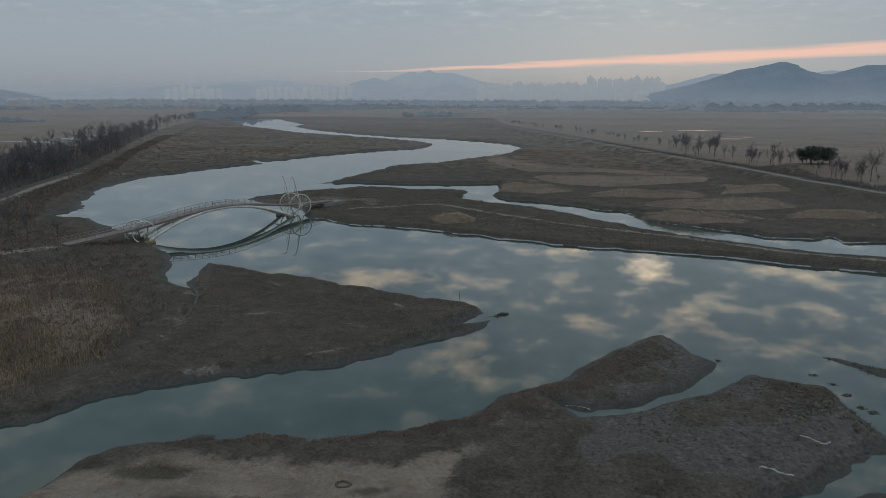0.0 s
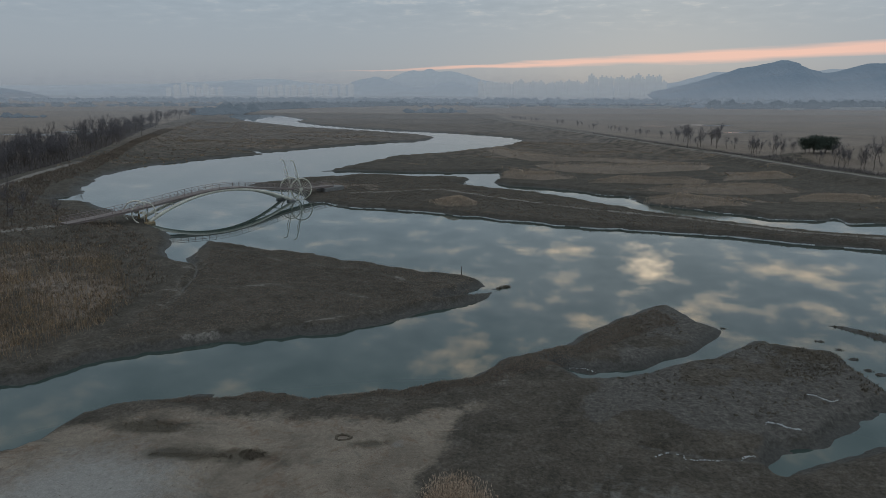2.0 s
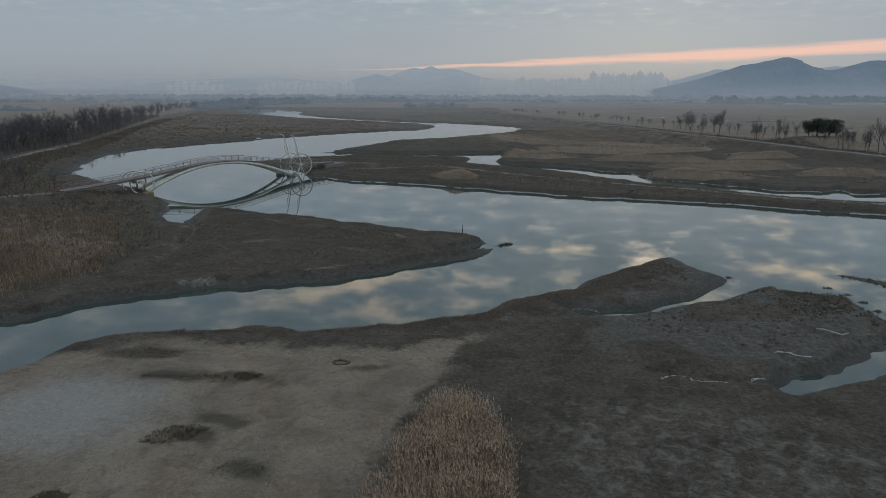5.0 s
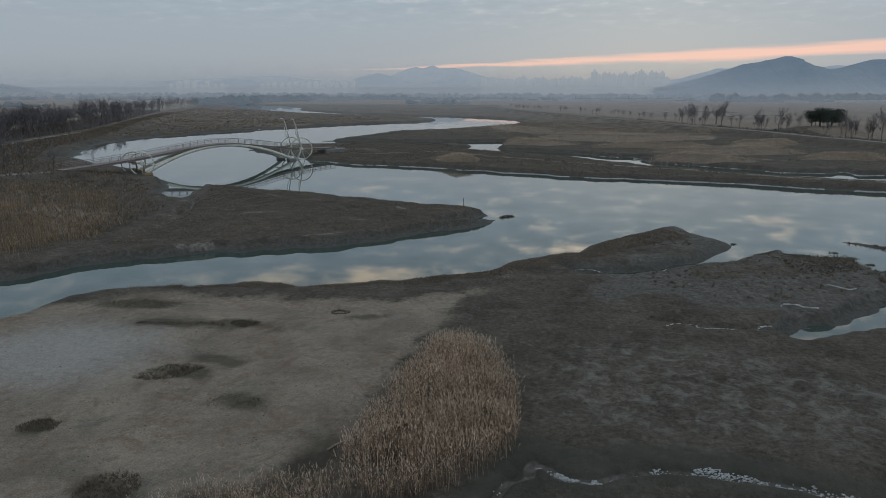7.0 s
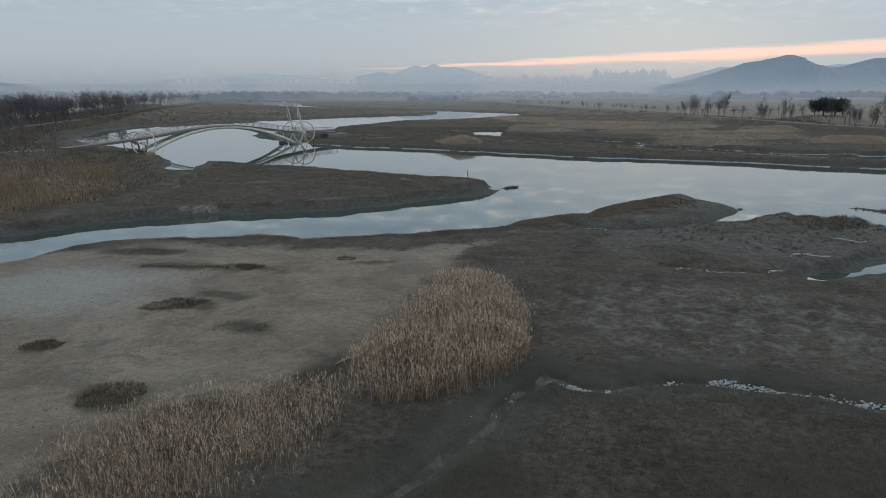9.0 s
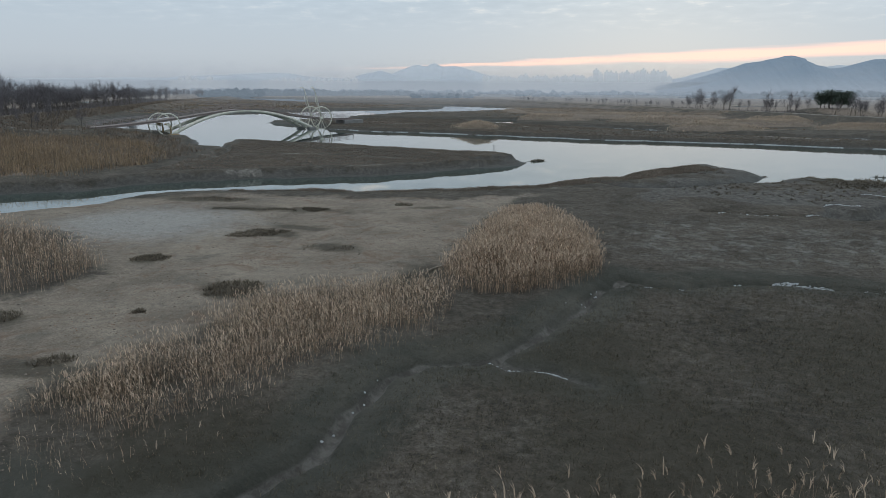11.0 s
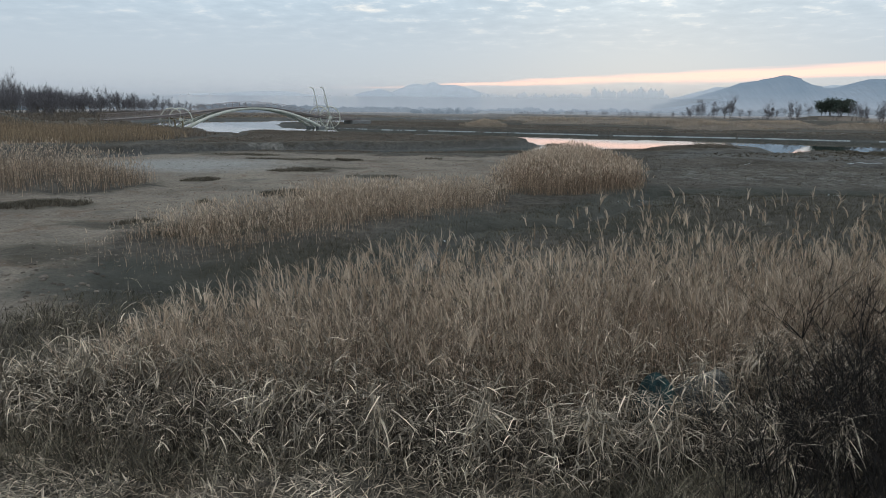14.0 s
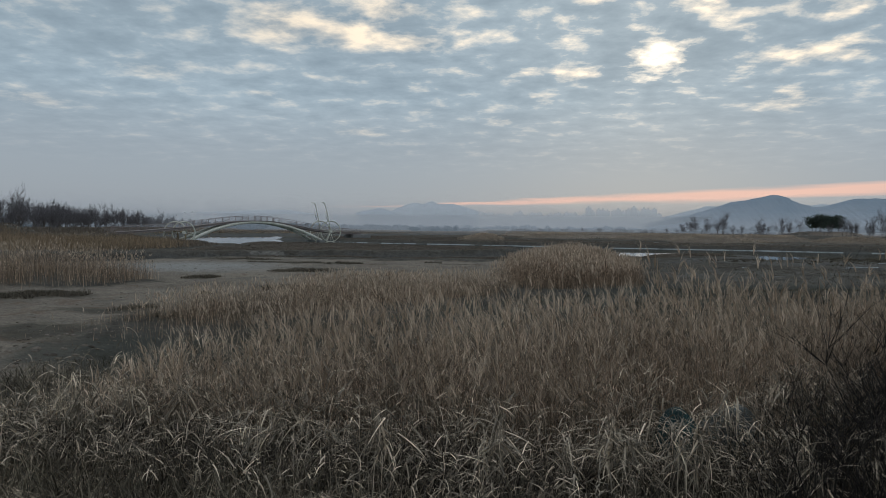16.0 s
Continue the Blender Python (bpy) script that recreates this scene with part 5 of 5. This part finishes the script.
hanging("bent_reeds", [(-10.4, 12.6), (-9.3, 15.4), (-3.03, 14.5), (2.67, 14.7), (2.67, 12.8), (0, 12.2), (-3, 12.2), (-6, 11.9)], 3400, 36, "broken pale reeds with hanging leaves at the bed's edge", 6)
TUFTS = [(-4.4, 12.18, 60, 0.85), (-2.57, 12.58, 70, 0.8), (-1.15, 12.8, 70, 0.9), (-5.54, 12.92, 40, 0.7), (-2.12, 12.46, 50, 0.75), (-0.63, 13.6, 60, 1.0), (-7.13, 12.58, 40, 0.6), (-3.37, 12.35, 40, 0.6)]
g = np.random.default_rng(88)
for k in range(40):
    x = g.uniform(-9.2, 1.0)
    TUFTS.append((x, 12.25 + 0.05 * abs(x + 3) + abs(g.normal(0, 0.9)), int(g.integers(25, 110)), g.uniform(0.35, 1.05)))
for k in range(6):
    TUFTS.append((g.uniform(-0.3, 1.2), g.uniform(13.6, 15.0), 40, g.uniform(0.75, 1.0)))
for k in range(12):
    TUFTS.append((g.uniform(-0.2, 1.5), g.uniform(14.0, 15.2), int(g.integers(60, 110)), g.uniform(0.85, 1.15)))
TUFTS = [q for q in TUFTS if math.hypot(q[0] + 1.15, q[1] - 13.4) > 0.55]
for k, (x, y, n, z) in enumerate(TUFTS):
    g = np.random.default_rng(90 + k)
    foot = float(ground_height(x, y)[0])
    base = np.column_stack([g.normal(x, 0.07, n), g.normal(y, 0.06, n), foot + z * g.uniform(0.55, 1.05, n)])
    v, _ = ribbons(n, base, g.uniform(0.18, 0.46, n), g.uniform(1.0, 2.8, n), g.uniform(0.1, 1.0, n), g.uniform(0.008, 0.025, n), 4, g)
    stem, _ = ribbons(6, np.column_stack([g.normal(x, 0.05, 6), g.normal(y, 0.05, 6), np.full(6, foot - 0.05)]), np.full(6, z + 0.12), np.full(6, 0.03), np.full(6, 0.05), np.full(6, 0.012), 4, g)
    tagged(from_arrays("reed_tuft", np.concatenate([v.reshape(-1, 3), stem.reshape(-1, 3)]), strip_faces(n + 6, 4), M_STRAW), "bundle of broad bleached reed leaves drooping from broken stems", "reeds", "drooping reed tufts")


# ---- weed patches, stones and driftwood on the sand ----
def blob(cx, cy, rx, ry, turn=0.0):
    c, q = math.cos(radians(turn)), math.sin(radians(turn))
    return [(cx + rx * math.cos(a) * c - ry * math.sin(a) * q, cy + rx * math.cos(a) * q + ry * math.sin(a) * c) for a in [2 * math.pi * k / 12 for k in range(12)]]


for k, (cx, cy, rx, ry, turn, n) in enumerate(((-18.2, 59.4, 1.3, 1.0, 0, 260), (-23, 58.4, 3.5, 0.5, 5, 160), (-19.0, 49.9, 2.2, 0.9, 30, 420), (-22.3, 42.2, 1.1, 0.8, 0, 260), (-14.9, 37.4, 1.4, 1.3, 20, 420),
                                              (-23.6, 31.3, 2.0, 1.1, 30, 420), (-17.4, 33.3, 0.45, 0.4, 0, 60), (-13.6, 26.2, 1.8, 0.9, 35, 260), (-17.2, 28.0, 0.9, 0.5, 20, 90), (-13.0, 46.5, 1.8, 1.0, 0, 60), (-28.5, 62.5, 3.0, 1.0, 0, 200))):
    weed("weed_patch", blob(cx, cy, rx, ry, turn), n, 0.17, 0.028, 60 + k, "low dark weed patch on pale sand", M_DARKWEED, "weed", 0.4, 5)

def crust(line, count, spread, seed):
    """Thin white flakes of ice left along a tide ditch."""
    g = np.random.default_rng(seed)
    verts, faces = [], []
    pts = np.array(line, float)
    lens = np.hypot(*(pts[1:] - pts[:-1]).T)
    i = g.choice(len(lens), count, p=lens / lens.sum())
    k = g.random(count)[:, None]
    at = pts[i] * (1 - k) + pts[i + 1] * k
    at = at + spread * 0.9 * np.stack([vnoise(at[:, 0], at[:, 1], 1.1, 3), vnoise(at[:, 0], at[:, 1], 1.1, 9)], -1) * 2 + g.normal(0, spread * 0.4, (count, 2))
    deep = ground_height(at[:, 0], at[:, 1])
    for c, z in zip(at, deep):
        r, turn, b = g.uniform(0.018, 0.075), g.uniform(0, 6), len(verts)
        for h in (-0.02, 0.02):
            for q in range(5):
                a = turn + q * 1.257
                rr = r * g.uniform(0.6, 1.2) * (1.0 if h < 0 else 0.85)
                verts.append((c[0] + rr * math.cos(a) * 1.5, c[1] + rr * math.sin(a), z + h + g.uniform(-0.01, 0.01)))
        for q in range(5):
            faces.append((b + q, b + (q + 1) % 5, b + 5 + (q + 1) % 5, b + 5 + q))
        faces.append((b + 5, b + 6, b + 7, b + 8))
        faces.append((b + 5, b + 8, b + 9, b + 9)[:4])
    faces = [f for f in faces if len(set(f)) == 4]
    return tagged(from_arrays("ice_crust", verts, faces, M_ICE), "broken white ice crust along a tide ditch", "ice", "ice along the ditches", "stuff")


crust([(4.1, 42.9), (5.5, 41.9), (6.5, 41.5), (9.3, 42.7), (12.9, 42.9), (16.3, 41.9), (24, 40)], 1500, 0.1, 1)
crust([(9.5, 42.9), (13, 43.1), (17, 42), (24, 40)], 600, 0.15, 11)
crust([(-2.0, 30.9), (-1.3, 30.3), (-0.1, 29.9), (1.4, 29.1)], 420, 0.12, 2)
crust([(-5.1, 29.4), (-6.2, 25.5), (-6.8, 22.5)], 7, 0.25, 3)
crust([(24.6, 72.2), (26.0, 70.6), (27.0, 70.2)], 130, 0.12, 4)
crust([(30.5, 78.1), (31.9, 76.5), (32.8, 76.8)], 110, 0.1, 5)
crust([(13.7, 63.4), (15.4, 65.1), (16.2, 63.9), (18.2, 63.8), (22, 65.2)], 120, 0.12, 6)
crust([(7.5, 83.3), (10.5, 82.3)], 30, 0.1, 7)
crust([(2.8, 41), (0.8, 36.5)], 8, 0.2, 8)


def shore_ice(line, count, reach, seed, label):
    """Pale flakes of ice along the water's edge, wherever the bank meets the water."""
    g = np.random.default_rng(seed)
    pts = np.array(line, float)
    lens = np.hypot(*(pts[1:] - pts[:-1]).T)
    i = g.choice(len(lens), count, p=lens / lens.sum())
    k = g.random(count)[:, None]
    c = pts[i] * (1 - k) + pts[i + 1] * k + g.uniform(-reach, reach, (count, 2))
    z = ground_height(c[:, 0], c[:, 1])
    keep = (z > -0.02) & (z < 0.1) & (vnoise(c[:, 0], c[:, 1], 6.0, seed) > -0.25)
    c, z = c[keep], np.maximum(z[keep], 0)
    n = len(c)
    a = (g.uniform(0, 6.28, n)[:, None] + np.arange(5)[None, :] * 1.257)
    r = g.uniform(0.04, 0.16, n)[:, None] * g.uniform(0.6, 1.2, (n, 5))
    top = np.stack([c[:, :1] + 1.6 * r * np.cos(a), c[:, 1:] + r * np.sin(a), np.repeat(z[:, None] + 0.04, 5, 1)], -1)
    low = top - (0, 0, 0.08)
    v = np.concatenate([top, low], 1)
    b = np.arange(n)[:, None] * 10
    q = [np.concatenate([b + k, b + 5 + k, b + 5 + (k + 1) % 5, b + (k + 1) % 5], 1) for k in range(5)] + [np.concatenate([b, b + 1, b + 2, b + 3], 1)]
    return tagged(from_arrays("shore_ice", v, np.concatenate(q), M_ICE), label, "ice", "ice along the shores", "stuff")


shore_ice(MIDDLE_BANK_SOUTH[:12], 26000, 2.6, 15, "thin white ice flakes along the river bank")
shore_ice(CREEK_NORTH[:12], 9000, 2.4, 16, "thin white ice flakes along the creek")


def stones(outline, count, lo, hi, seed, label):
    g = np.random.default_rng(seed)
    xy = scatter(outline, count, g)
    z = ground_height(xy[:, 0], xy[:, 1])
    verts, faces = [], []
    for n in range(count):
        r, b, turn = g.uniform(lo, hi) * g.choice((0.6, 1.0, 1.5)), len(verts), g.uniform(0, 6)
        for h, s in ((-0.3, 0.9), (0.25, 1.0), (0.6, 0.5)):
            for q in range(5):
                a = turn + q * 1.257
                rr = r * s * g.uniform(0.75, 1.2)
                verts.append((xy[n, 0] + rr * math.cos(a) * 1.3, xy[n, 1] + rr * math.sin(a), z[n] + r * h))
        for lev in range(2):
            for q in range(5):
                faces.append((b + lev * 5 + q, b + lev * 5 + (q + 1) % 5, b + lev * 5 + 5 + (q + 1) % 5, b + lev * 5 + 5 + q))
        faces.append((b + 10, b + 11, b + 12, b + 13))
    return tagged(from_arrays("clods", verts, faces, M_CLOD), label, "clods", kind="stuff")


stones([(-36, 56), (-28, 64), (-10, 66), (-4, 62), (-6, 44), (-13, 36), (-16, 26), (-12, 17), (-20, 14), (-24, 32), (-22, 40)], 1800, 0.01, 0.034, 41, "small brown clods and debris strewn over the sand")
stones([(-20, 13), (-17, 24), (-13, 21), (-11.5, 15), (-13, 11)], 400, 0.025, 0.07, 42, "dark clods on trampled mud")
bm = tube(bmesh.new(), [(0, 0, 0.05), (0.5, 0.2, 0.1), (1.1, 0.3, 0.16), (1.7, 0.6, 0.2)], [0.06, 0.055, 0.045, 0.02], 7)
log = tagged(part("driftwood_branch", bm, M_WOOD), "bleached driftwood branch lying by the reeds", "branch")
log.matrix_basis = pose(-6.2, 42.0, float(ground_height(-6.0, 42.2)[0]), 0, 0, 35)
M_RUSTCLOD = surface("rust_brown_debris", (0.19, 0.115, 0.078), (0.26, 0.19, 0.145), 0.95, 1.0, 0.2, island=0.5)
for k, (cx, cy, rx, ry, n) in enumerate(((-13.5, 43.5, 4.5, 2.2, 320), (-7.3, 60, 2.6, 4.5, 300), (-9.5, 50, 3.5, 4.0, 320), (-19, 37, 3.5, 3.0, 260), (-17.5, 32, 2.6, 2.0, 240), (-10.5, 57, 3.5, 3.0, 200))):
    stones(blob(cx, cy, rx, ry), n, 0.009, 0.028, 120 + k, "strewn rust brown debris on pale sand").data.materials[0] = M_RUSTCLOD
ring = [(0.62 * math.cos(a) * (1 + 0.1 * math.sin(5 * a)), 0.5 * math.sin(a) * (1 + 0.12 * math.cos(3 * a)), 0.05 + 0.03 * math.sin(7 * a)) for a in [2 * math.pi * k / 28 for k in range(29)]]
nest = tagged(part("weed_ring", tube(bmesh.new(), ring, [0.11 + 0.04 * math.sin(k * 2.3) for k in range(29)], 6), M_DARKWEED), "ring of dark matted weed on the sand", "weed")
nest.matrix_basis = pose(-11.9, 63.1, float(ground_height(-11.9, 63.1)[0]))


def puddle(cx, cy, rx, ry, seed):
    """A shallow sheet of water standing on the plain, with an uneven rim."""
    g = np.random.default_rng(seed)
    bm = bmesh.new()
    r = [1 + 0.28 * math.sin(3 * a + seed) + 0.2 * math.sin(5 * a + 2 * seed) + g.normal(0, 0.1) for a in np.linspace(0, 2 * math.pi, 36, endpoint=False)]
    rim = [(rx * q * math.cos(a), ry * q * math.sin(a)) for q, a in zip(r, np.linspace(0, 2 * math.pi, 36, endpoint=False))]
    z = float(np.max(ground_height(np.array([cx + x for x, y in rim]), np.array([cy + y for x, y in rim])))) + 0.02
    top, low = [bm.verts.new((x, y, 0)) for x, y in rim], [bm.verts.new((x, y, -0.5)) for x, y in rim]
    bm.faces.new(top)
    for a in range(36):
        bm.faces.new((low[a], low[(a + 1) % 36], top[(a + 1) % 36], top[a]))
    tagged(part("puddle", bm, M_WATER), "shallow pale water lying on the tan plain", "puddle", "puddles on the plains").matrix_basis = Matrix.Translation((cx, cy, z))


for k, (cx, cy, rx, ry) in enumerate(((-338, 445, 24, 6), (-325, 472, 18, 6), (-350, 520, 22, 5), (-345, 486, 12, 5), (105, 660, 10, 5), (150, 689, 16, 6), (172, 682, 9, 4), (172, 586, 14, 4), (152, 561, 8, 3))):
    puddle(cx, cy, rx, ry, 200 + k)
bm = tube(bmesh.new(), [(0, 0, -0.6), (0.03, 0, 0.8), (-0.02, 0.02, 1.9)], [0.07, 0.06, 0.05], 7)
stake = tagged(part("mooring_post", bm, M_DARKWOOD), "thin dark wooden post at the point's tip", "post")
stake.matrix_basis = pose(-8.3, 119.2, float(ground_height(-8.3, 119.2)[0]))
WEST_SHORE = [(-150, 300), (-165, 262), (-160, 225), (-180, 250), (-215, 350), (-270, 480), (-340, 660), (-300, 690), (-215, 590), (-110, 515), (-85, 480), (-110, 420), (-125, 395)]
EAST_MEADOW = [(-70, 280), (-30, 278), (0, 270), (10, 240), (40, 215), (90, 190), (110, 240), (85, 330), (40, 440), (5, 470), (-12, 420), (-40, 365), (-62, 320)]
MIDDLE_BANK = [(-60, 196), (-46, 187), (-18, 178), (8, 168.5), (42, 160.5), (80, 149), (90, 158), (50, 175), (20, 195), (0, 220), (-25, 235), (-30, 252), (-60, 252), (-80, 238)]
WEST_SCRUB = [(-125, 70), (-58, 74), (-50, 86), (-53, 108), (-64, 120), (-72, 134), (-90, 150), (-110, 164), (-140, 178), (-150, 150)]


def clumps(name, outline, count, size, width, seed, label, material, band=None):
    """Coarse tufts over a wide meadow; band: keeps to drawn-out strips."""
    g = np.random.default_rng(seed)
    xy = scatter(outline, count, g, 0.0)
    if band is not None:
        strip_n = vnoise(xy[:, 0] * 0.35, xy[:, 1] + 0.25 * xy[:, 0], 9.0, 61) + 0.5 * vnoise(xy[:, 0], xy[:, 1], 60, 67)
        xy = xy[strip_n + g.normal(0, 0.08, len(xy)) > band]
    xy = np.repeat(xy, 5, 0) + g.normal(0, size * 0.5, (len(xy) * 5, 2))
    n = len(xy)
    base = np.column_stack([xy, ground_height(xy[:, 0], xy[:, 1]) - 0.05])
    v, _ = ribbons(n, base, size * g.uniform(0.4, 1.2, n), np.abs(g.normal(0.3, 0.25, n)), g.uniform(0.1, 0.8, n), width * g.uniform(0.6, 1.5, n), 1, g)
    return tagged(from_arrays(name, v, strip_faces(n, 1), material), label, "grass", kind="stuff")


clumps("meadow_tufts", WEST_SHORE, 6000, 0.55, 0.35, 71, "tan reed tufts along the far west shore", M_REED_DARK, 0.1)
clumps("meadow_tufts", WEST_SHORE, 2500, 0.6, 0.35, 72, "dark brown scrub along the far west shore", M_SCRUB)
clumps("meadow_tufts", EAST_MEADOW, 9000, 0.42, 0.22, 73, "tan reed strips on the far meadow", M_REED_DARK, 0.3)
clumps("meadow_tufts", EAST_MEADOW, 3000, 0.3, 0.22, 74, "dark brown scrub on the far meadow", M_SCRUB)
clumps("brushwood", [(-165, 200), (-178, 235), (-196, 285), (-235, 365), (-290, 480), (-350, 610), (-380, 620), (-320, 480), (-262, 365), (-230, 285), (-215, 225), (-190, 190)], 3400, 2.2, 0.2, 78, "dark brushwood under the bare trees", M_BRUSH)
clumps("brushwood", [(40, 500), (76, 385), (90, 345), (101, 305), (109, 279), (121, 248), (150, 185), (175, 190), (140, 262), (112, 318), (100, 352), (84, 392), (50, 500)], 2600, 1.3, 0.2, 80, "dark brushwood and dry grass along the east dyke", M_BRUSH)
clumps("dyke_grass", [(-140, 165), (-155, 195), (-172, 250), (-192, 300), (-228, 375), (-285, 505), (-272, 500), (-212, 355), (-178, 285), (-160, 240), (-146, 200), (-128, 172)], 4500, 0.7, 0.2, 79, "tan grass along the west dyke", M_SCRUB)
clumps("bank_scrub", MIDDLE_BANK, 11000, 0.24, 0.16, 75, "brown scrub on the low river bank", M_SCRUB)
clumps("west_scrub", WEST_SCRUB, 7000, 0.55, 0.16, 76, "brown scrub on the west bank", M_SCRUB)
clumps("west_scrub", WEST_SCRUB, 3000, 0.8, 0.12, 77, "tan grass tufts on the west bank", M_REED_DARK, 0.1)
weed("weed_tussocks", [(27.6, 90.6), (32.4, 94.1), (35.5, 90.8), (35.4, 84.2), (32.1, 81.0), (29.4, 82.7)], 700, 0.2, 0.06, 43, "olive brown weed mat on grey mud", M_WEED, "weed", 0.8, 7)
weed("weed_tussocks", [(12, 80), (24, 87), (28, 90), (36, 84), (33, 76), (24, 72), (16, 72)], 260, 0.24, 0.06, 48, "scattered brown weed tussocks on grey mud", M_WEED, "weed", 0.7, 9)
weed("weed_tussocks", [(15, 96), (19, 103), (23, 101), (22, 94), (17, 92)], 160, 0.22, 0.06, 44, "brown weed tussocks on grey mud", M_WEED, "weed", 0.7, 8)


def shrub(seed, height):
    """A bare many-stemmed bush."""
    r = random.Random(seed)
    root = tagged(new("bare_shrub"), "dark leafless thorny shrub at the reed bed's edge", "shrub", "bare shrubs by the reeds")
    stems, twigs = bmesh.new(), bmesh.new()

    def grow(p, d, length, rad, depth):
        pts, rr = [p], [rad]
        for k in range(3):
            d = (d + Vector((r.uniform(-0.25, 0.25), r.uniform(-0.25, 0.25), r.uniform(-0.05, 0.1)))).normalized()
            p = p + d * length / 3
            pts.append(p)
            rr.append(rad * (1 - 0.25 * (k + 1)))
        if depth == 2:
            tube(twigs, (pts[0], pts[2], pts[3]), (rr[0], rr[2], rr[3]), 3)
        else:
            tube(stems if depth == 0 else twigs, pts, rr, 4 if depth == 0 else 3)
        if depth < 2:
            for k in range(6):
                side = Vector((r.uniform(-1, 1), r.uniform(-1, 1), r.uniform(-0.1, 0.8))).normalized()
                grow(pts[r.choice((1, 2, 3))], (d * 0.6 + side * 0.7).normalized(), length * r.uniform(0.35, 0.6), rr[1] * 0.5, depth + 1)
    for k in range(9):
        a = r.uniform(0, 6.28)
        grow(Vector((0.12 * math.cos(a), 0.12 * math.sin(a), -0.1)), Vector((0.35 * math.cos(a), 0.35 * math.sin(a), 1)).normalized(), height * r.uniform(0.6, 1.0), 0.011, 0)
    tagged(part("stem_mass", stems, M_SHRUB, root), kind="stuff")
    tagged(part("twig_spray", twigs, M_SHRUB, root), kind="stuff")
    return root


shrubs = [shrub(2, 1.15), shrub(5, 1.3), shrub(7, 1.0)]
for k, (x, y, s) in enumerate(((1.0, 12.2, 1.3), (1.7, 12.7, 1.5), (0.9, 12.9, 1.3), (2.2, 12.4, 1.5), (1.4, 13.4, 1.6), (0.5, 13.2, 1.2), (2.9, 13.2, 1.7), (2.1, 13.9, 1.7), (0.7, 12.0, 1.0), (3.4, 14.2, 1.8), (1.2, 11.7, 0.9), (1.9, 12.0, 1.2), (-0.12, 12.12, 1.0), (0.73, 12.58, 1.2), (0.28, 11.66, 0.8), (1.08, 13.49, 1.2), (1.65, 12.58, 1.2), (0.51, 13.26, 1.0), (-0.41, 11.66, 0.6), (1.76, 14.29, 1.3), (-0.01, 13.03, 0.9), (2.67, 13.15, 1.6), (3.36, 14.06, 1.7), (2.22, 14.63, 1.6), (3.13, 12.46, 1.4), (4.04, 13.37, 1.7), (0.39, 12.35, 0.9), (1.42, 14.51, 1.2), (0.79, 11.66, 1.0), (2.22, 13.6, 1.4), (0.16, 14.06, 0.9), (0.05, 10.98, 0.8), (0.68, 11.09, 1.0), (-0.41, 12.46, 0.8), (0.96, 12.01, 1.2), (0.33, 12.8, 1.2), (1.3, 11.66, 1.1), (-0.69, 12.01, 0.6))):
    m = pose(x, y, float(ground_height(x, y)[0]), 0, 0, 47 * k)
    t = shrubs[k] if k < 3 else copy_thing(shrubs[k % 3], m)
    t.matrix_basis = m
    t.scale = (s, s, s)

def net_heap(cx, cy, rx, ry, high, material, label, seed):
    """A crumpled net: a folded, sagging sheet heaped on the ground."""
    n = 26
    u, v = np.meshgrid(np.linspace(-1, 1, n), np.linspace(-1, 1, n))
    hump = np.clip(1 - u ** 2 - v ** 2, 0, 1) ** 0.6
    px, py = cx + rx * u, cy + ry * v
    fold = 0.13 * vnoise(px, py, 0.3, seed, 4) + 0.05 * np.abs(vnoise(px, py, 0.12, seed + 5, 2))
    pz = ground_height(px.ravel(), py.ravel()).reshape(px.shape) - 0.02 + (high + fold) * hump
    i = np.arange(n * n).reshape(n, n)
    quads = np.stack([i[:-1, :-1], i[:-1, 1:], i[1:, 1:], i[1:, :-1]], -1).reshape(-1, 4)
    tagged(from_arrays("fishing_net", np.stack([px, py, pz], -1), quads, material, True), label, "net")


M_GREYNET = surface("faded_grey_net", (0.17, 0.175, 0.17), (0.08, 0.085, 0.085), 0.9, 7.0, 0.6)
net_heap(-1.2, 13.75, 0.36, 0.4, 0.72, M_NET, "crumpled dark teal net heaped among the reeds", 3)
net_heap(-0.55, 14.0, 0.5, 0.42, 0.74, M_GREYNET, "faded grey net lying over broken reeds", 8)

weed("weed_tussocks", [(41.5, 102.4), (46.5, 100), (58, 95.2), (58, 94), (46, 97.5)], 160, 0.3, 0.06, 45, "dark weed tussocks on the low spit", M_DARKWEED, "weed", 0.4, 6)
weed("weed_tussocks", [(-3.4, 112.2), (-1.5, 114.6), (-0.2, 115.4), (-0.2, 114.2), (-1.6, 112.6)], 50, 0.35, 0.07, 46, "dark weed clumps on small islets", M_DARKWEED, "weed", 0.4, 6)
weed("weed_tussocks", [(34, 93), (38.5, 90), (39, 80), (36, 78)], 110, 0.35, 0.06, 47, "dark weed tussocks at the edge of the mud", M_DARKWEED, "weed", 0.4, 7)
for k, (cx, cy, r) in enumerate(LOW_ISLETS):
    weed("weed_tussocks", blob(cx, cy, r * 1.3, r), 14, 0.18, 0.05, 140 + k, "brown weed clump standing in shallow water", M_WEED, "weed", 0.8, 6)
